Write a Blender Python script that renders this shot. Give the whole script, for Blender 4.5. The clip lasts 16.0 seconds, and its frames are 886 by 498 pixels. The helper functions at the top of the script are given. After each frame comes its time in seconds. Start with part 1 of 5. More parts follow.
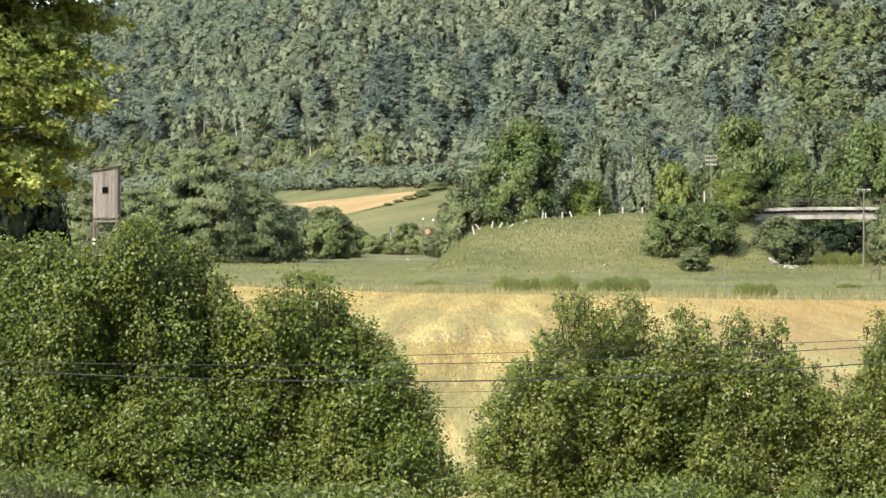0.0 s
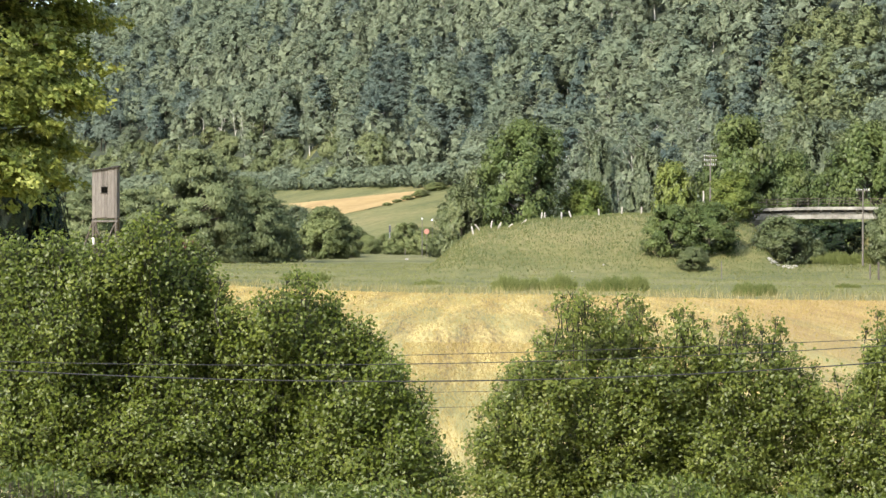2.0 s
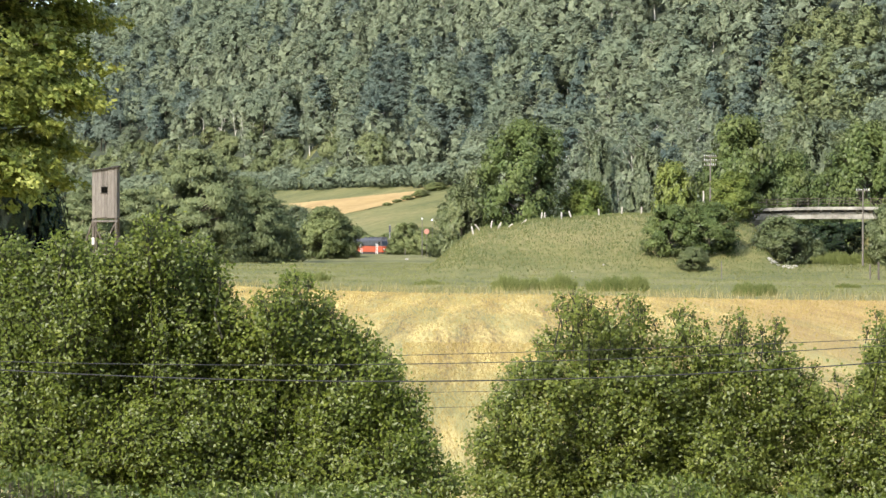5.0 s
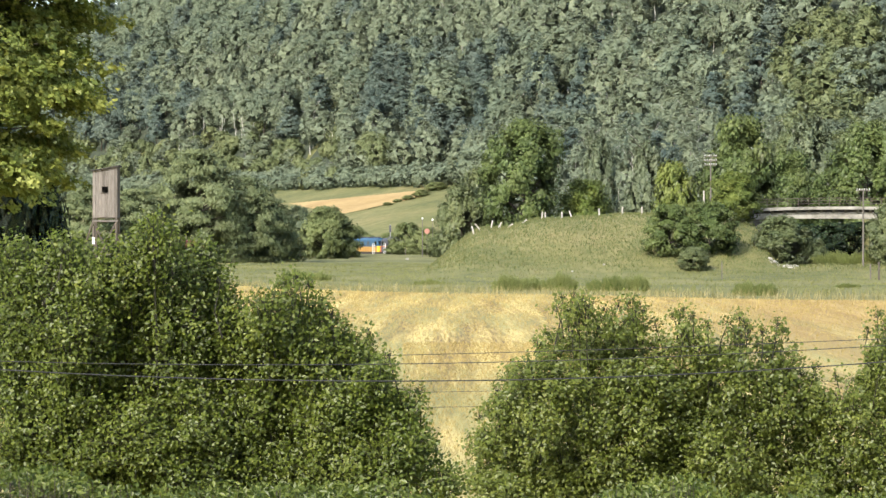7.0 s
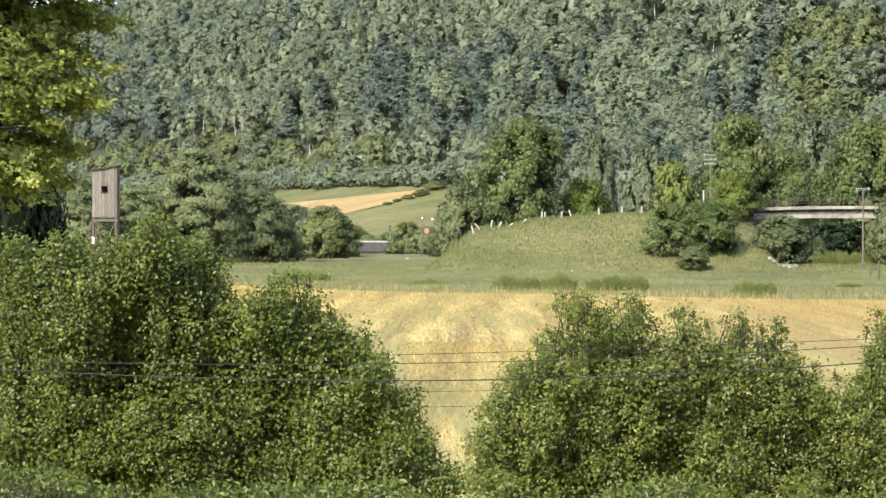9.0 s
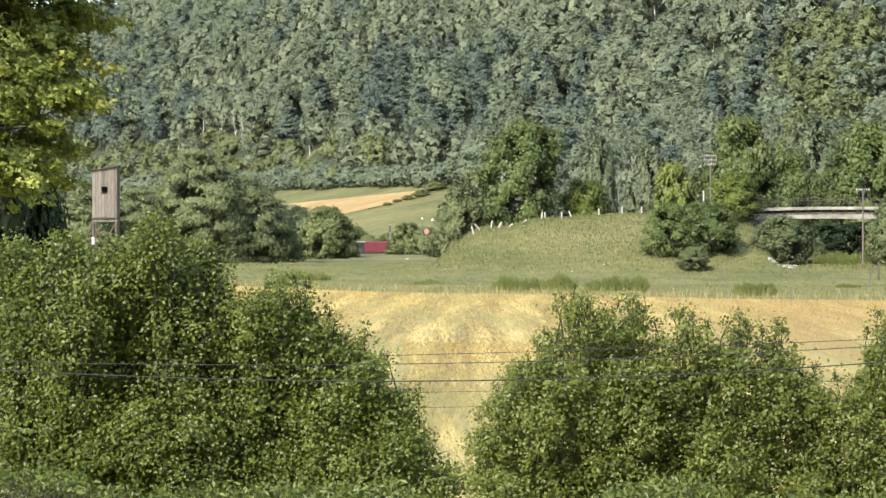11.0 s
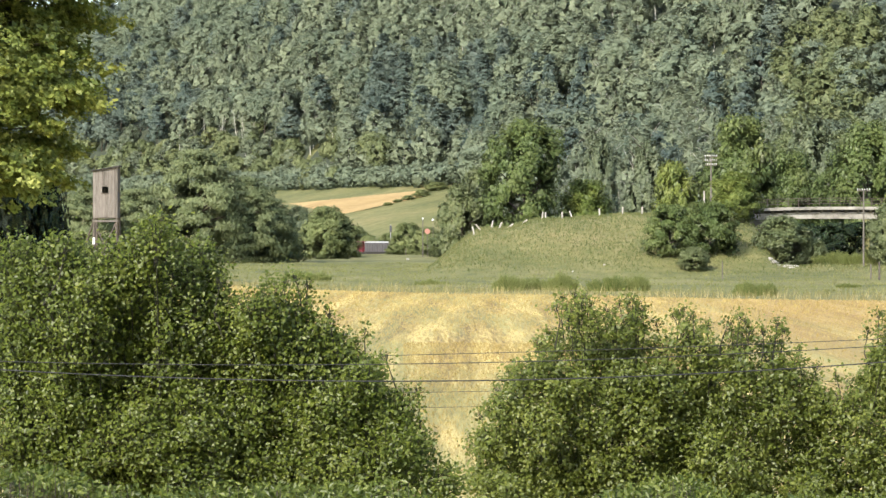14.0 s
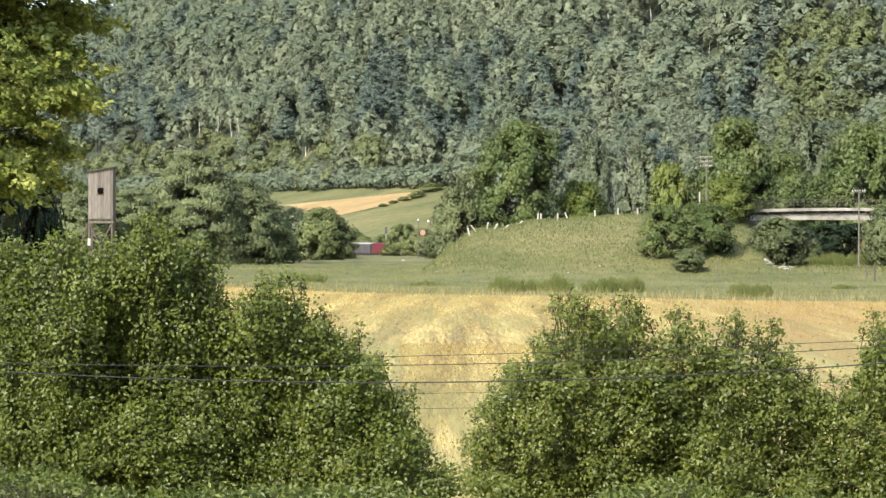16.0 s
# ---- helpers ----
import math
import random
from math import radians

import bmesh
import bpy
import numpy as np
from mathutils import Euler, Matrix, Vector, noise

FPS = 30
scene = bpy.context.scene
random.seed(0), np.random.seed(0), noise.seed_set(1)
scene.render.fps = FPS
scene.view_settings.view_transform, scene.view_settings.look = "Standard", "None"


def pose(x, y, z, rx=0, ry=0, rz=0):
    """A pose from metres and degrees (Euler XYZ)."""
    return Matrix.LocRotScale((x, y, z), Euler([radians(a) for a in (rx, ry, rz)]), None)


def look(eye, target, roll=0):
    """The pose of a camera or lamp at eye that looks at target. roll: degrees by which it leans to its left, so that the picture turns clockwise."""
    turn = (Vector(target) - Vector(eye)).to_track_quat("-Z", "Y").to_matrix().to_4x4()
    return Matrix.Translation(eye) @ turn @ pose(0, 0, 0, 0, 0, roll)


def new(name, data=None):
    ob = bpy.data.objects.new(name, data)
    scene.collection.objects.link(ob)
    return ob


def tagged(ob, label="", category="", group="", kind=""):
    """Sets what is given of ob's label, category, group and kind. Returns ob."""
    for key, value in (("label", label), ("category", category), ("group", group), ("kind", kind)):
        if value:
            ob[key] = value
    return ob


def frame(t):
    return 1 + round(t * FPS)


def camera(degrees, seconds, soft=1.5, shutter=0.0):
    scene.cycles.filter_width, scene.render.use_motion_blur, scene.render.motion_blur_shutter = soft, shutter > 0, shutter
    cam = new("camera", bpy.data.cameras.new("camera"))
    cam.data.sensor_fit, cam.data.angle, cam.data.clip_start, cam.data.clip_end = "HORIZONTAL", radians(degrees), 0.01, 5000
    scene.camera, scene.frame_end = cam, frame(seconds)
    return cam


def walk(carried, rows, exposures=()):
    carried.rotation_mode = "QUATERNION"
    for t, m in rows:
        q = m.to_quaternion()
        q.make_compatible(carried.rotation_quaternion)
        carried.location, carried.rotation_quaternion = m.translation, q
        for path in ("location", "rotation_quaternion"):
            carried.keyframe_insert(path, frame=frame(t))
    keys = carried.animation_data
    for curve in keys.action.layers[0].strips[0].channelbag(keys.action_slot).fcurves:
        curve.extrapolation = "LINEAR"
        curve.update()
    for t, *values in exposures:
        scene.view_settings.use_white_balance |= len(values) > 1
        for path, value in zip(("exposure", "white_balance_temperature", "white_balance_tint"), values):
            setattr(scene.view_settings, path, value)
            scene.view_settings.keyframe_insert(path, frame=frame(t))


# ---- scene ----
cam = camera(15.0, 16.0, soft=1.45)
EYE = 5.0
# small drifts of the tripod head: seconds, turn and tilt in steps of 1/5955 rad
DRIFT = [(0.0, 1.5, 0.3), (0.4, 0.2, 0.0), (1.0, 0, 0), (4.2, 0, 0), (6.3, 0, 0), (7.0, 0.7, -0.4), (7.6, 1.4, -0.3), (8.0, 1.4, -0.9),
         (8.5, 0.3, -1.1), (9.2, 0.2, -1.2), (11.3, 0.2, -0.2), (12.0, 1.2, -1.2), (13.0, 1.3, -1.2), (13.5, 1.3, -0.1), (14.0, 1.3, -0.2),
         (14.5, 0.4, -0.8), (15.0, -1.9, 0.0), (15.5, -4.8, 1.0), (16.0, -6.8, 2.0)]
STEP = math.degrees(1 / 5955)
walk(cam, [(t, pose(0, 0, EYE, 89.702 + b * STEP, 0, a * STEP)) for t, a, b in DRIFT], exposures=[(0.0, 0.45), (16.0, 0.45)])

# ---- light ----
SUN = Vector((-0.40, -0.70, 0.60)).normalized()
world = bpy.data.worlds.new("sky")
scene.world = world
world.use_nodes = True
wn = world.node_tree.nodes
sky = wn.new("ShaderNodeTexSky")
sky.sky_type, sky.sun_disc = "NISHITA", False
sky.sun_elevation = math.asin(SUN.z)
sky.sun_rotation = math.atan2(SUN.x, SUN.y)
sky.dust_density = 2.0
wn["Background"].inputs["Strength"].default_value = 0.225
world.node_tree.links.new(sky.outputs[0], wn["Background"].inputs["Color"])
sun = new("sun", bpy.data.lights.new("sun", "SUN"))
sun.data.energy, sun.data.angle, sun.data.color = 3.8, radians(0.6), (1.0, 0.94, 0.83)
sun.matrix_basis = look(SUN * 100, (0, 0, 0))


# ---- materials ----
def mat(name, build):
    m = bpy.data.materials.new(name)
    m.use_nodes = True
    nt = m.node_tree
    nt.nodes.clear()
    out = nt.nodes.new("ShaderNodeOutputMaterial")
    nt.links.new(build(nt), out.inputs["Surface"])
    return m


def node(nt, kind, links=(), **vals):
    n = nt.nodes.new(kind)
    for k, v in vals.items():
        if k in n.inputs:
            n.inputs[k].default_value = v
    for sock, src in links:
        nt.links.new(src, n.inputs[sock])
    return n


def ramp(nt, fac, stops):
    r = nt.nodes.new("ShaderNodeValToRGB")
    nt.links.new(fac, r.inputs[0])
    el = r.color_ramp.elements
    while len(el) < len(stops):
        el.new(0.5)
    for e, (p, c) in zip(el, stops):
        e.position, e.color = p, (*c, 1)
    return r.outputs[0]


def math2(nt, op, a, b):
    n = nt.nodes.new("ShaderNodeMath")
    n.operation = op
    for i, v in enumerate((a, b)):
        if isinstance(v, (int, float)):
            n.inputs[i].default_value = v
        else:
            nt.links.new(v, n.inputs[i])
    return n.outputs[0]


def foliage(name, dark, mid, light, clear=0.3, gloss=0.05, rough=0.45, bent=False, leafy=0.5, plant=0.4, porous=0.0):
    """Leaves: each leaf and each plant differs a little in green; some light passes through them."""
    def build(nt):
        geo = nt.nodes.new("ShaderNodeNewGeometry")
        info = nt.nodes.new("ShaderNodeObjectInfo")
        att = nt.nodes.new("ShaderNodeAttribute")
        att.attribute_name = "tint"
        a = math2(nt, "MULTIPLY", geo.outputs["Random Per Island"], leafy)
        b = math2(nt, "MULTIPLY", info.outputs["Random"], 0.2)
        c = math2(nt, "MULTIPLY", att.outputs["Fac"], plant)
        f = math2(nt, "ADD", math2(nt, "ADD", a, b), c)
        col = ramp(nt, f, [(0.1, dark), (0.5, mid), (0.95, light)])
        d = node(nt, "ShaderNodeBsdfDiffuse", [("Color", col)])
        t = node(nt, "ShaderNodeBsdfTranslucent", [("Color", col)])
        if bent:
            way = nt.nodes.new("ShaderNodeAttribute")
            way.attribute_name = "bend"
            tr = node(nt, "ShaderNodeVectorTransform", [("Vector", way.outputs["Vector"])])
            tr.vector_type, tr.convert_from, tr.convert_to = "NORMAL", "OBJECT", "WORLD"
            nt.links.new(tr.outputs[0], d.inputs["Normal"])
            nt.links.new(tr.outputs[0], t.inputs["Normal"])
        g = node(nt, "ShaderNodeBsdfGlossy", Roughness=rough)
        m1 = node(nt, "ShaderNodeMixShader", [(1, d.outputs[0]), (2, t.outputs[0])], Fac=clear)
        m2 = node(nt, "ShaderNodeMixShader", [(1, m1.outputs[0]), (2, g.outputs[0])], Fac=gloss)
        if porous:
            gap = node(nt, "ShaderNodeBsdfTransparent")
            return node(nt, "ShaderNodeMixShader", [(1, m2.outputs[0]), (2, gap.outputs[0])], Fac=porous).outputs[0]
        return m2.outputs[0]
    return mat(name, build)


def surface(name, stops, scale=3.0, fine=40.0, rough=0.8, bump=0.3, metal=0.0, stretch=(1, 1, 1), own=0.0):
    """A plain surface with stains at a large scale and grain at a small one."""
    def build(nt):
        tc = nt.nodes.new("ShaderNodeTexCoord")
        mp = node(nt, "ShaderNodeMapping", [("Vector", tc.outputs["Object"])], Scale=stretch)
        n1 = node(nt, "ShaderNodeTexNoise", [("Vector", mp.outputs[0])], Scale=scale, Detail=4.0)
        n2 = node(nt, "ShaderNodeTexNoise", [("Vector", mp.outputs[0])], Scale=fine, Detail=3.0)
        f = math2(nt, "ADD", math2(nt, "MULTIPLY", n1.outputs[0], 0.6), math2(nt, "MULTIPLY", n2.outputs[0], 0.4))
        if own:
            info = nt.nodes.new("ShaderNodeObjectInfo")
            f = math2(nt, "ADD", f, math2(nt, "MULTIPLY", math2(nt, "SUBTRACT", info.outputs["Random"], 0.5), own))
        col = ramp(nt, f, stops)
        bp = node(nt, "ShaderNodeBump", [("Height", n2.outputs[0])], Strength=bump, Distance=0.02)
        p = node(nt, "ShaderNodeBsdfPrincipled", [("Base Color", col), ("Normal", bp.outputs[0])], Roughness=rough, Metallic=metal)
        return p.outputs[0]
    return mat(name, build)


def two(lo, hi, a=0.35, b=0.65):
    return [(a, lo), (b, hi)]


BUSH = foliage("willow_leaf", (0.038, 0.058, 0.009), (0.096, 0.130, 0.017), (0.182, 0.212, 0.036), 0.30, 0.03, 0.42, leafy=0.34, plant=0.50)
BUSH_PALE = foliage("sallow_leaf", (0.048, 0.070, 0.012), (0.112, 0.144, 0.023), (0.212, 0.242, 0.050), 0.32, 0.03, 0.42, leafy=0.36, plant=0.48)
NEAR_TREE = foliage("hornbeam_leaf", (0.084, 0.122, 0.024), (0.200, 0.240, 0.050), (0.375, 0.390, 0.100), 0.22, 0.03, leafy=0.34, plant=0.50)
SOFT = dict(bent=True, leafy=0.20, plant=0.55, porous=0.18)
FAR = dict(bent=True, leafy=0.16, plant=0.60, porous=0.22)
BROAD = foliage("maple_leaf", (0.070, 0.108, 0.036), (0.125, 0.170, 0.054), (0.205, 0.242, 0.084), 0.15, 0.03, **SOFT)
YELLOWISH = foliage("ash_leaf", (0.120, 0.166, 0.040), (0.195, 0.240, 0.058), (0.275, 0.308, 0.086), 0.18, 0.03, **SOFT)
OLIVE = foliage("elder_leaf", (0.105, 0.136, 0.060), (0.165, 0.198, 0.088), (0.235, 0.262, 0.122), 0.15, 0.03, **SOFT)
SILVER = foliage("white_willow_leaf", (0.115, 0.150, 0.085), (0.180, 0.220, 0.124), (0.270, 0.310, 0.185), 0.15, 0.04, **SOFT)
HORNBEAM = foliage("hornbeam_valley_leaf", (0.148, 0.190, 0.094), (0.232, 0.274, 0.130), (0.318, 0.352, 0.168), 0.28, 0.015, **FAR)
# near-black leaf colour that stands for deep shade, not for a darker plant
SHADE_LEAF = foliage("shade_leaf", (0.020, 0.036, 0.016), (0.034, 0.056, 0.024), (0.060, 0.085, 0.036), 0.1, 0.03, **SOFT)
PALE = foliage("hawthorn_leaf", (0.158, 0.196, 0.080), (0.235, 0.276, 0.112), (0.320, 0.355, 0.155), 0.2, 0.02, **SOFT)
# distance haze is painted into the pale, bluish tones of the next three
HAZED_BIRCH = foliage("hazed_birch_leaf", (0.204, 0.252, 0.176), (0.298, 0.352, 0.232), (0.386, 0.436, 0.282), 0.30, 0.01, **FAR)
HAZED_PINE = foliage("hazed_pine_needle", (0.106, 0.156, 0.138), (0.170, 0.222, 0.184), (0.236, 0.288, 0.224), 0.30, 0.01, **FAR)
HAZED_MIXED = foliage("hazed_beech_leaf", (0.164, 0.216, 0.160), (0.246, 0.302, 0.204), (0.330, 0.382, 0.244), 0.30, 0.01, **FAR)
TWIG = surface("twig_bark", two((0.020, 0.022, 0.012), (0.055, 0.050, 0.030)), 6, 60, 0.9, 0.3)
BARK = surface("bark", two((0.035, 0.028, 0.020), (0.10, 0.085, 0.065)), 6, 60, 0.9, 0.6)
BIRCH_BARK = surface("birch_bark", [(0.36, (0.10, 0.09, 0.08)), (0.44, (0.50, 0.48, 0.44)), (0.7, (0.66, 0.64, 0.60))], 5, 30, 0.8, 0.3)
STRAW = foliage("straw", (0.20, 0.145, 0.042), (0.35, 0.262, 0.082), (0.52, 0.41, 0.15), 0.15, 0.04)
DRYGRASS = foliage("dry_grass", (0.12, 0.128, 0.040), (0.26, 0.232, 0.090), (0.46, 0.385, 0.185), 0.25, 0.03)
GREENGRASS = foliage("meadow_grass", (0.110, 0.132, 0.030), (0.205, 0.212, 0.054), (0.32, 0.302, 0.105), 0.25, 0.04)
MOUNDGRASS = foliage("mound_grass_blade", (0.076, 0.098, 0.028), (0.122, 0.144, 0.046), (0.215, 0.204, 0.082), 0.25, 0.03)
WEED = foliage("weed_leaf", (0.034, 0.058, 0.009), (0.084, 0.118, 0.017), (0.170, 0.205, 0.038), 0.3, 0.04)


def meadow_nodes(nt):
    tc = nt.nodes.new("ShaderNodeTexCoord")
    n1 = node(nt, "ShaderNodeTexNoise", [("Vector", tc.outputs["Object"])], Scale=0.035, Detail=5.0, Roughness=0.6)
    n2 = node(nt, "ShaderNodeTexNoise", [("Vector", tc.outputs["Object"])], Scale=0.5, Detail=6.0, Roughness=0.7)
    f = math2(nt, "ADD", math2(nt, "MULTIPLY", n1.outputs[0], 0.55), math2(nt, "MULTIPLY", n2.outputs[0], 0.45))
    col = ramp(nt, f, [(0.38, (0.086, 0.098, 0.030)), (0.48, (0.142, 0.150, 0.046)), (0.57, (0.202, 0.190, 0.068)), (0.66, (0.28, 0.230, 0.102))])
    bp = node(nt, "ShaderNodeBump", [("Height", n2.outputs[0])], Strength=0.8, Distance=0.3)
    return node(nt, "ShaderNodeBsdfPrincipled", [("Base Color", col), ("Normal", bp.outputs[0])], Roughness=0.95).outputs[0]


def stubble_nodes(nt):
    """Cut straw in drilled rows that run away at a slant, green regrowth between them, and a browner, barer end."""
    tc = nt.nodes.new("ShaderNodeTexCoord")

    def noise_at(sx, sy, turn, detail=5.0, rough=0.65, move=0.0):
        mp = node(nt, "ShaderNodeMapping", [("Vector", tc.outputs["Object"])], Scale=(sx, sy, 1), Rotation=(0, 0, turn), Location=(move, move, 0))
        return node(nt, "ShaderNodeTexNoise", [("Vector", mp.outputs[0])], Scale=1.0, Detail=detail, Roughness=rough).outputs[0]
    rows = noise_at(1.1, 0.022, 0.11)
    clods = noise_at(5.5, 0.19, 0.11, 4.0, 0.75)
    broad = noise_at(0.11, 0.011, 0.14, 3.0, 0.5)
    f = math2(nt, "ADD", math2(nt, "MULTIPLY", rows, 0.42), math2(nt, "MULTIPLY", clods, 0.40))
    f = math2(nt, "ADD", f, math2(nt, "MULTIPLY", broad, 0.14))
    turned = node(nt, "ShaderNodeMapping", [("Vector", tc.outputs["Object"])], Scale=(1, 0.25, 1), Rotation=(0, 0, 0.13))
    bands = node(nt, "ShaderNodeTexWave", [("Vector", turned.outputs[0])], Scale=0.075, Distortion=1.2, Detail=2.0)
    bands.inputs["Detail Scale"].default_value = 0.25
    f = math2(nt, "ADD", f, math2(nt, "MULTIPLY", bands.outputs["Fac"], 0.07))
    col = ramp(nt, f, [(0.450, (0.18, 0.125, 0.038)), (0.495, (0.34, 0.248, 0.078)), (0.530, (0.46, 0.345, 0.112)), (0.575, (0.64, 0.51, 0.190))])

    def blend(fac, under, tone):
        mix = nt.nodes.new("ShaderNodeMix")
        mix.data_type = "RGBA"
        nt.links.new(fac, mix.inputs["Factor"])
        nt.links.new(under, mix.inputs["A"])
        mix.inputs["B"].default_value = (*tone, 1)
        return mix.outputs["Result"]
    green = math2(nt, "ADD", math2(nt, "MULTIPLY", noise_at(0.16, 0.016, 0.12, 5.0, 0.65, 3.1), 0.6), math2(nt, "MULTIPLY", noise_at(0.9, 0.05, 0.11, 4.0, 0.6, 7.7), 0.4))
    col = blend(ramp(nt, green, [(0.45, (0, 0, 0)), (0.57, (0.68, 0.68, 0.68))]), col, (0.25, 0.255, 0.085))
    xyz = node(nt, "ShaderNodeSeparateXYZ", [("Vector", tc.outputs["Object"])])
    bare = math2(nt, "ADD", math2(nt, "MULTIPLY", xyz.outputs["X"], 0.022), math2(nt, "MULTIPLY", noise_at(0.5, 0.014, 0.16, 4.0, 0.6, 1.7), 0.9))
    col = blend(ramp(nt, bare, [(0.62, (0, 0, 0)), (0.98, (0.7, 0.7, 0.7))]), col, (0.36, 0.225, 0.075))
    bp = node(nt, "ShaderNodeBump", [("Height", clods)], Strength=0.4, Distance=0.10)
    return node(nt, "ShaderNodeBsdfPrincipled", [("Base Color", col), ("Normal", bp.outputs[0])], Roughness=0.9).outputs[0]


RIPE = surface("ripe_grain", [(0.36, (0.35, 0.238, 0.092)), (0.5, (0.42, 0.292, 0.118)), (0.64, (0.49, 0.350, 0.150))], 0.06, 0.7, 0.95, 0.3)
# litter colour sunk to dark green so bare gaps read as tree shade
SHADE_LITTER = surface("shade_litter", two((0.030, 0.042, 0.024), (0.060, 0.074, 0.042)), 0.3, 3, 0.95, 0.5)
MEADOW = mat("meadow", meadow_nodes)
STUBBLE = mat("stubble", stubble_nodes)
OLD_WOOD = surface("weathered_board", [(0.3, (0.10, 0.088, 0.076)), (0.5, (0.185, 0.166, 0.146)), (0.7, (0.255, 0.232, 0.206))], 3, 25, 0.85, 0.5, stretch=(6, 6, 0.7), own=0.25)
# dark timber, and the painted shade of the stand's side walls
DARK_WOOD_AND_SHADE = surface("dark_timber_and_shade", two((0.06, 0.05, 0.04), (0.14, 0.12, 0.10)), 3, 30, 0.9, 0.4, stretch=(4, 4, 0.6))
FELT = surface("roof_felt", two((0.03, 0.028, 0.026), (0.07, 0.065, 0.06)), 4, 50, 0.9, 0.3)
CONCRETE = surface("concrete", [(0.36, (0.17, 0.16, 0.138)), (0.5, (0.31, 0.295, 0.258)), (0.64, (0.42, 0.40, 0.355))], 0.8, 12, 0.9, 0.3)
# darker concrete tone for brackets and abutments
CONCRETE_DARK = surface("dark_concrete", two((0.09, 0.082, 0.068), (0.22, 0.20, 0.170)), 0.8, 10, 0.9, 0.3)
POSTSTONE = surface("post_concrete", two((0.34, 0.31, 0.27), (0.52, 0.49, 0.44)), 5, 30, 0.9, 0.2, own=0.2)
RUST = surface("rusty_steel", two((0.05, 0.04, 0.035), (0.13, 0.10, 0.085)), 4, 40, 0.75, 0.2)
STEEL = surface("grey_steel", two((0.22, 0.22, 0.22), (0.36, 0.36, 0.35)), 3, 30, 0.6, 0.1)
POLEWOOD = surface("pole_wood", two((0.10, 0.088, 0.075), (0.20, 0.18, 0.16)), 3, 30, 0.9, 0.3, stretch=(4, 4, 0.5))
PORCELAIN = surface("porcelain", two((0.72, 0.72, 0.70), (0.84, 0.84, 0.82)), 5, 30, 0.2, 0.0)
WIRE = surface("wire_sheath", two((0.012, 0.012, 0.012), (0.03, 0.03, 0.03)), 3, 30, 0.5, 0.0)
WHITE = surface("white_paint", two((0.70, 0.69, 0.66), (0.84, 0.83, 0.80)), 3, 30, 0.5, 0.05)
REDSIGN = surface("faded_red_paint", two((0.38, 0.18, 0.13), (0.48, 0.25, 0.18)), 3, 30, 0.6, 0.05)
GRAVEL = surface("pale_gravel", two((0.30, 0.28, 0.24), (0.52, 0.49, 0.43)), 1.5, 12, 0.95, 0.6)
BLUE = surface("blue_paint", two((0.030, 0.085, 0.150), (0.045, 0.118, 0.205)), 1.5, 20, 0.4, 0.05)
YELLOW = surface("orange_yellow_paint", two((0.40, 0.215, 0.050), (0.50, 0.280, 0.068)), 1.5, 20, 0.4, 0.05)
# brighter copy of the body yellow; sunlight on the nose is in the colour
SUNLIT_YELLOW = surface("sunlit_yellow_paint", two((0.78, 0.58, 0.05), (0.86, 0.66, 0.08)), 1.5, 20, 0.4, 0.05)
ORANGE = surface("orange_paint", two((0.40, 0.075, 0.030), (0.50, 0.105, 0.045)), 1.5, 20, 0.4, 0.05)
CHARCOAL = surface("charcoal_paint", two((0.050, 0.052, 0.060), (0.095, 0.095, 0.105)), 1.5, 20, 0.5, 0.05)
GREY = surface("grey_wagon_paint", [(0.3, (0.060, 0.055, 0.056)), (0.7, (0.115, 0.105, 0.106))], 0.8, 15, 0.6, 0.1, own=0.3)
RED = surface("dark_red_wagon_paint", two((0.12, 0.016, 0.022), (0.20, 0.030, 0.038)), 0.8, 15, 0.6, 0.1)
PALE_ROOF = surface("pale_roof", two((0.34, 0.33, 0.31), (0.50, 0.49, 0.46)), 0.8, 15, 0.6, 0.1)
# train running gear, and the painted shade on the bridge deck face
UNDER_AND_SHADE = surface("underframe", two((0.03, 0.028, 0.026), (0.07, 0.06, 0.05)), 3, 30, 0.8, 0.2)


def glass_nodes(nt):
    return node(nt, "ShaderNodeBsdfPrincipled", **{"Base Color": (0.02, 0.025, 0.03, 1), "Roughness": 0.08}).outputs[0]


GLASS = mat("cab_glass", glass_nodes)


# ---- mesh helpers ----
def mesh_np(name, verts, tris, mats, which=None, tint=None, bend=None):
    """A mesh from arrays of corners and triangles."""
    me = bpy.data.meshes.new(name)
    verts, tris = np.asarray(verts, np.float32), np.asarray(tris, np.int32)
    me.vertices.add(len(verts))
    me.vertices.foreach_set("co", verts.ravel())
    me.loops.add(tris.size)
    me.loops.foreach_set("vertex_index", tris.ravel())
    me.polygons.add(len(tris))
    me.polygons.foreach_set("loop_start", np.arange(0, tris.size, 3, dtype=np.int32))
    for m in mats:
        me.materials.append(m)
    if which is not None:
        me.polygons.foreach_set("material_index", np.asarray(which, np.int32))
    if tint is not None:
        at = me.attributes.new("tint", "FLOAT", "FACE")
        at.data.foreach_set("value", np.asarray(tint, np.float32))
    if bend is not None:
        at2 = me.attributes.new("bend", "FLOAT_VECTOR", "POINT")
        at2.data.foreach_set("vector", np.asarray(bend, np.float32).ravel())
    me.update(calc_edges=True)
    return me


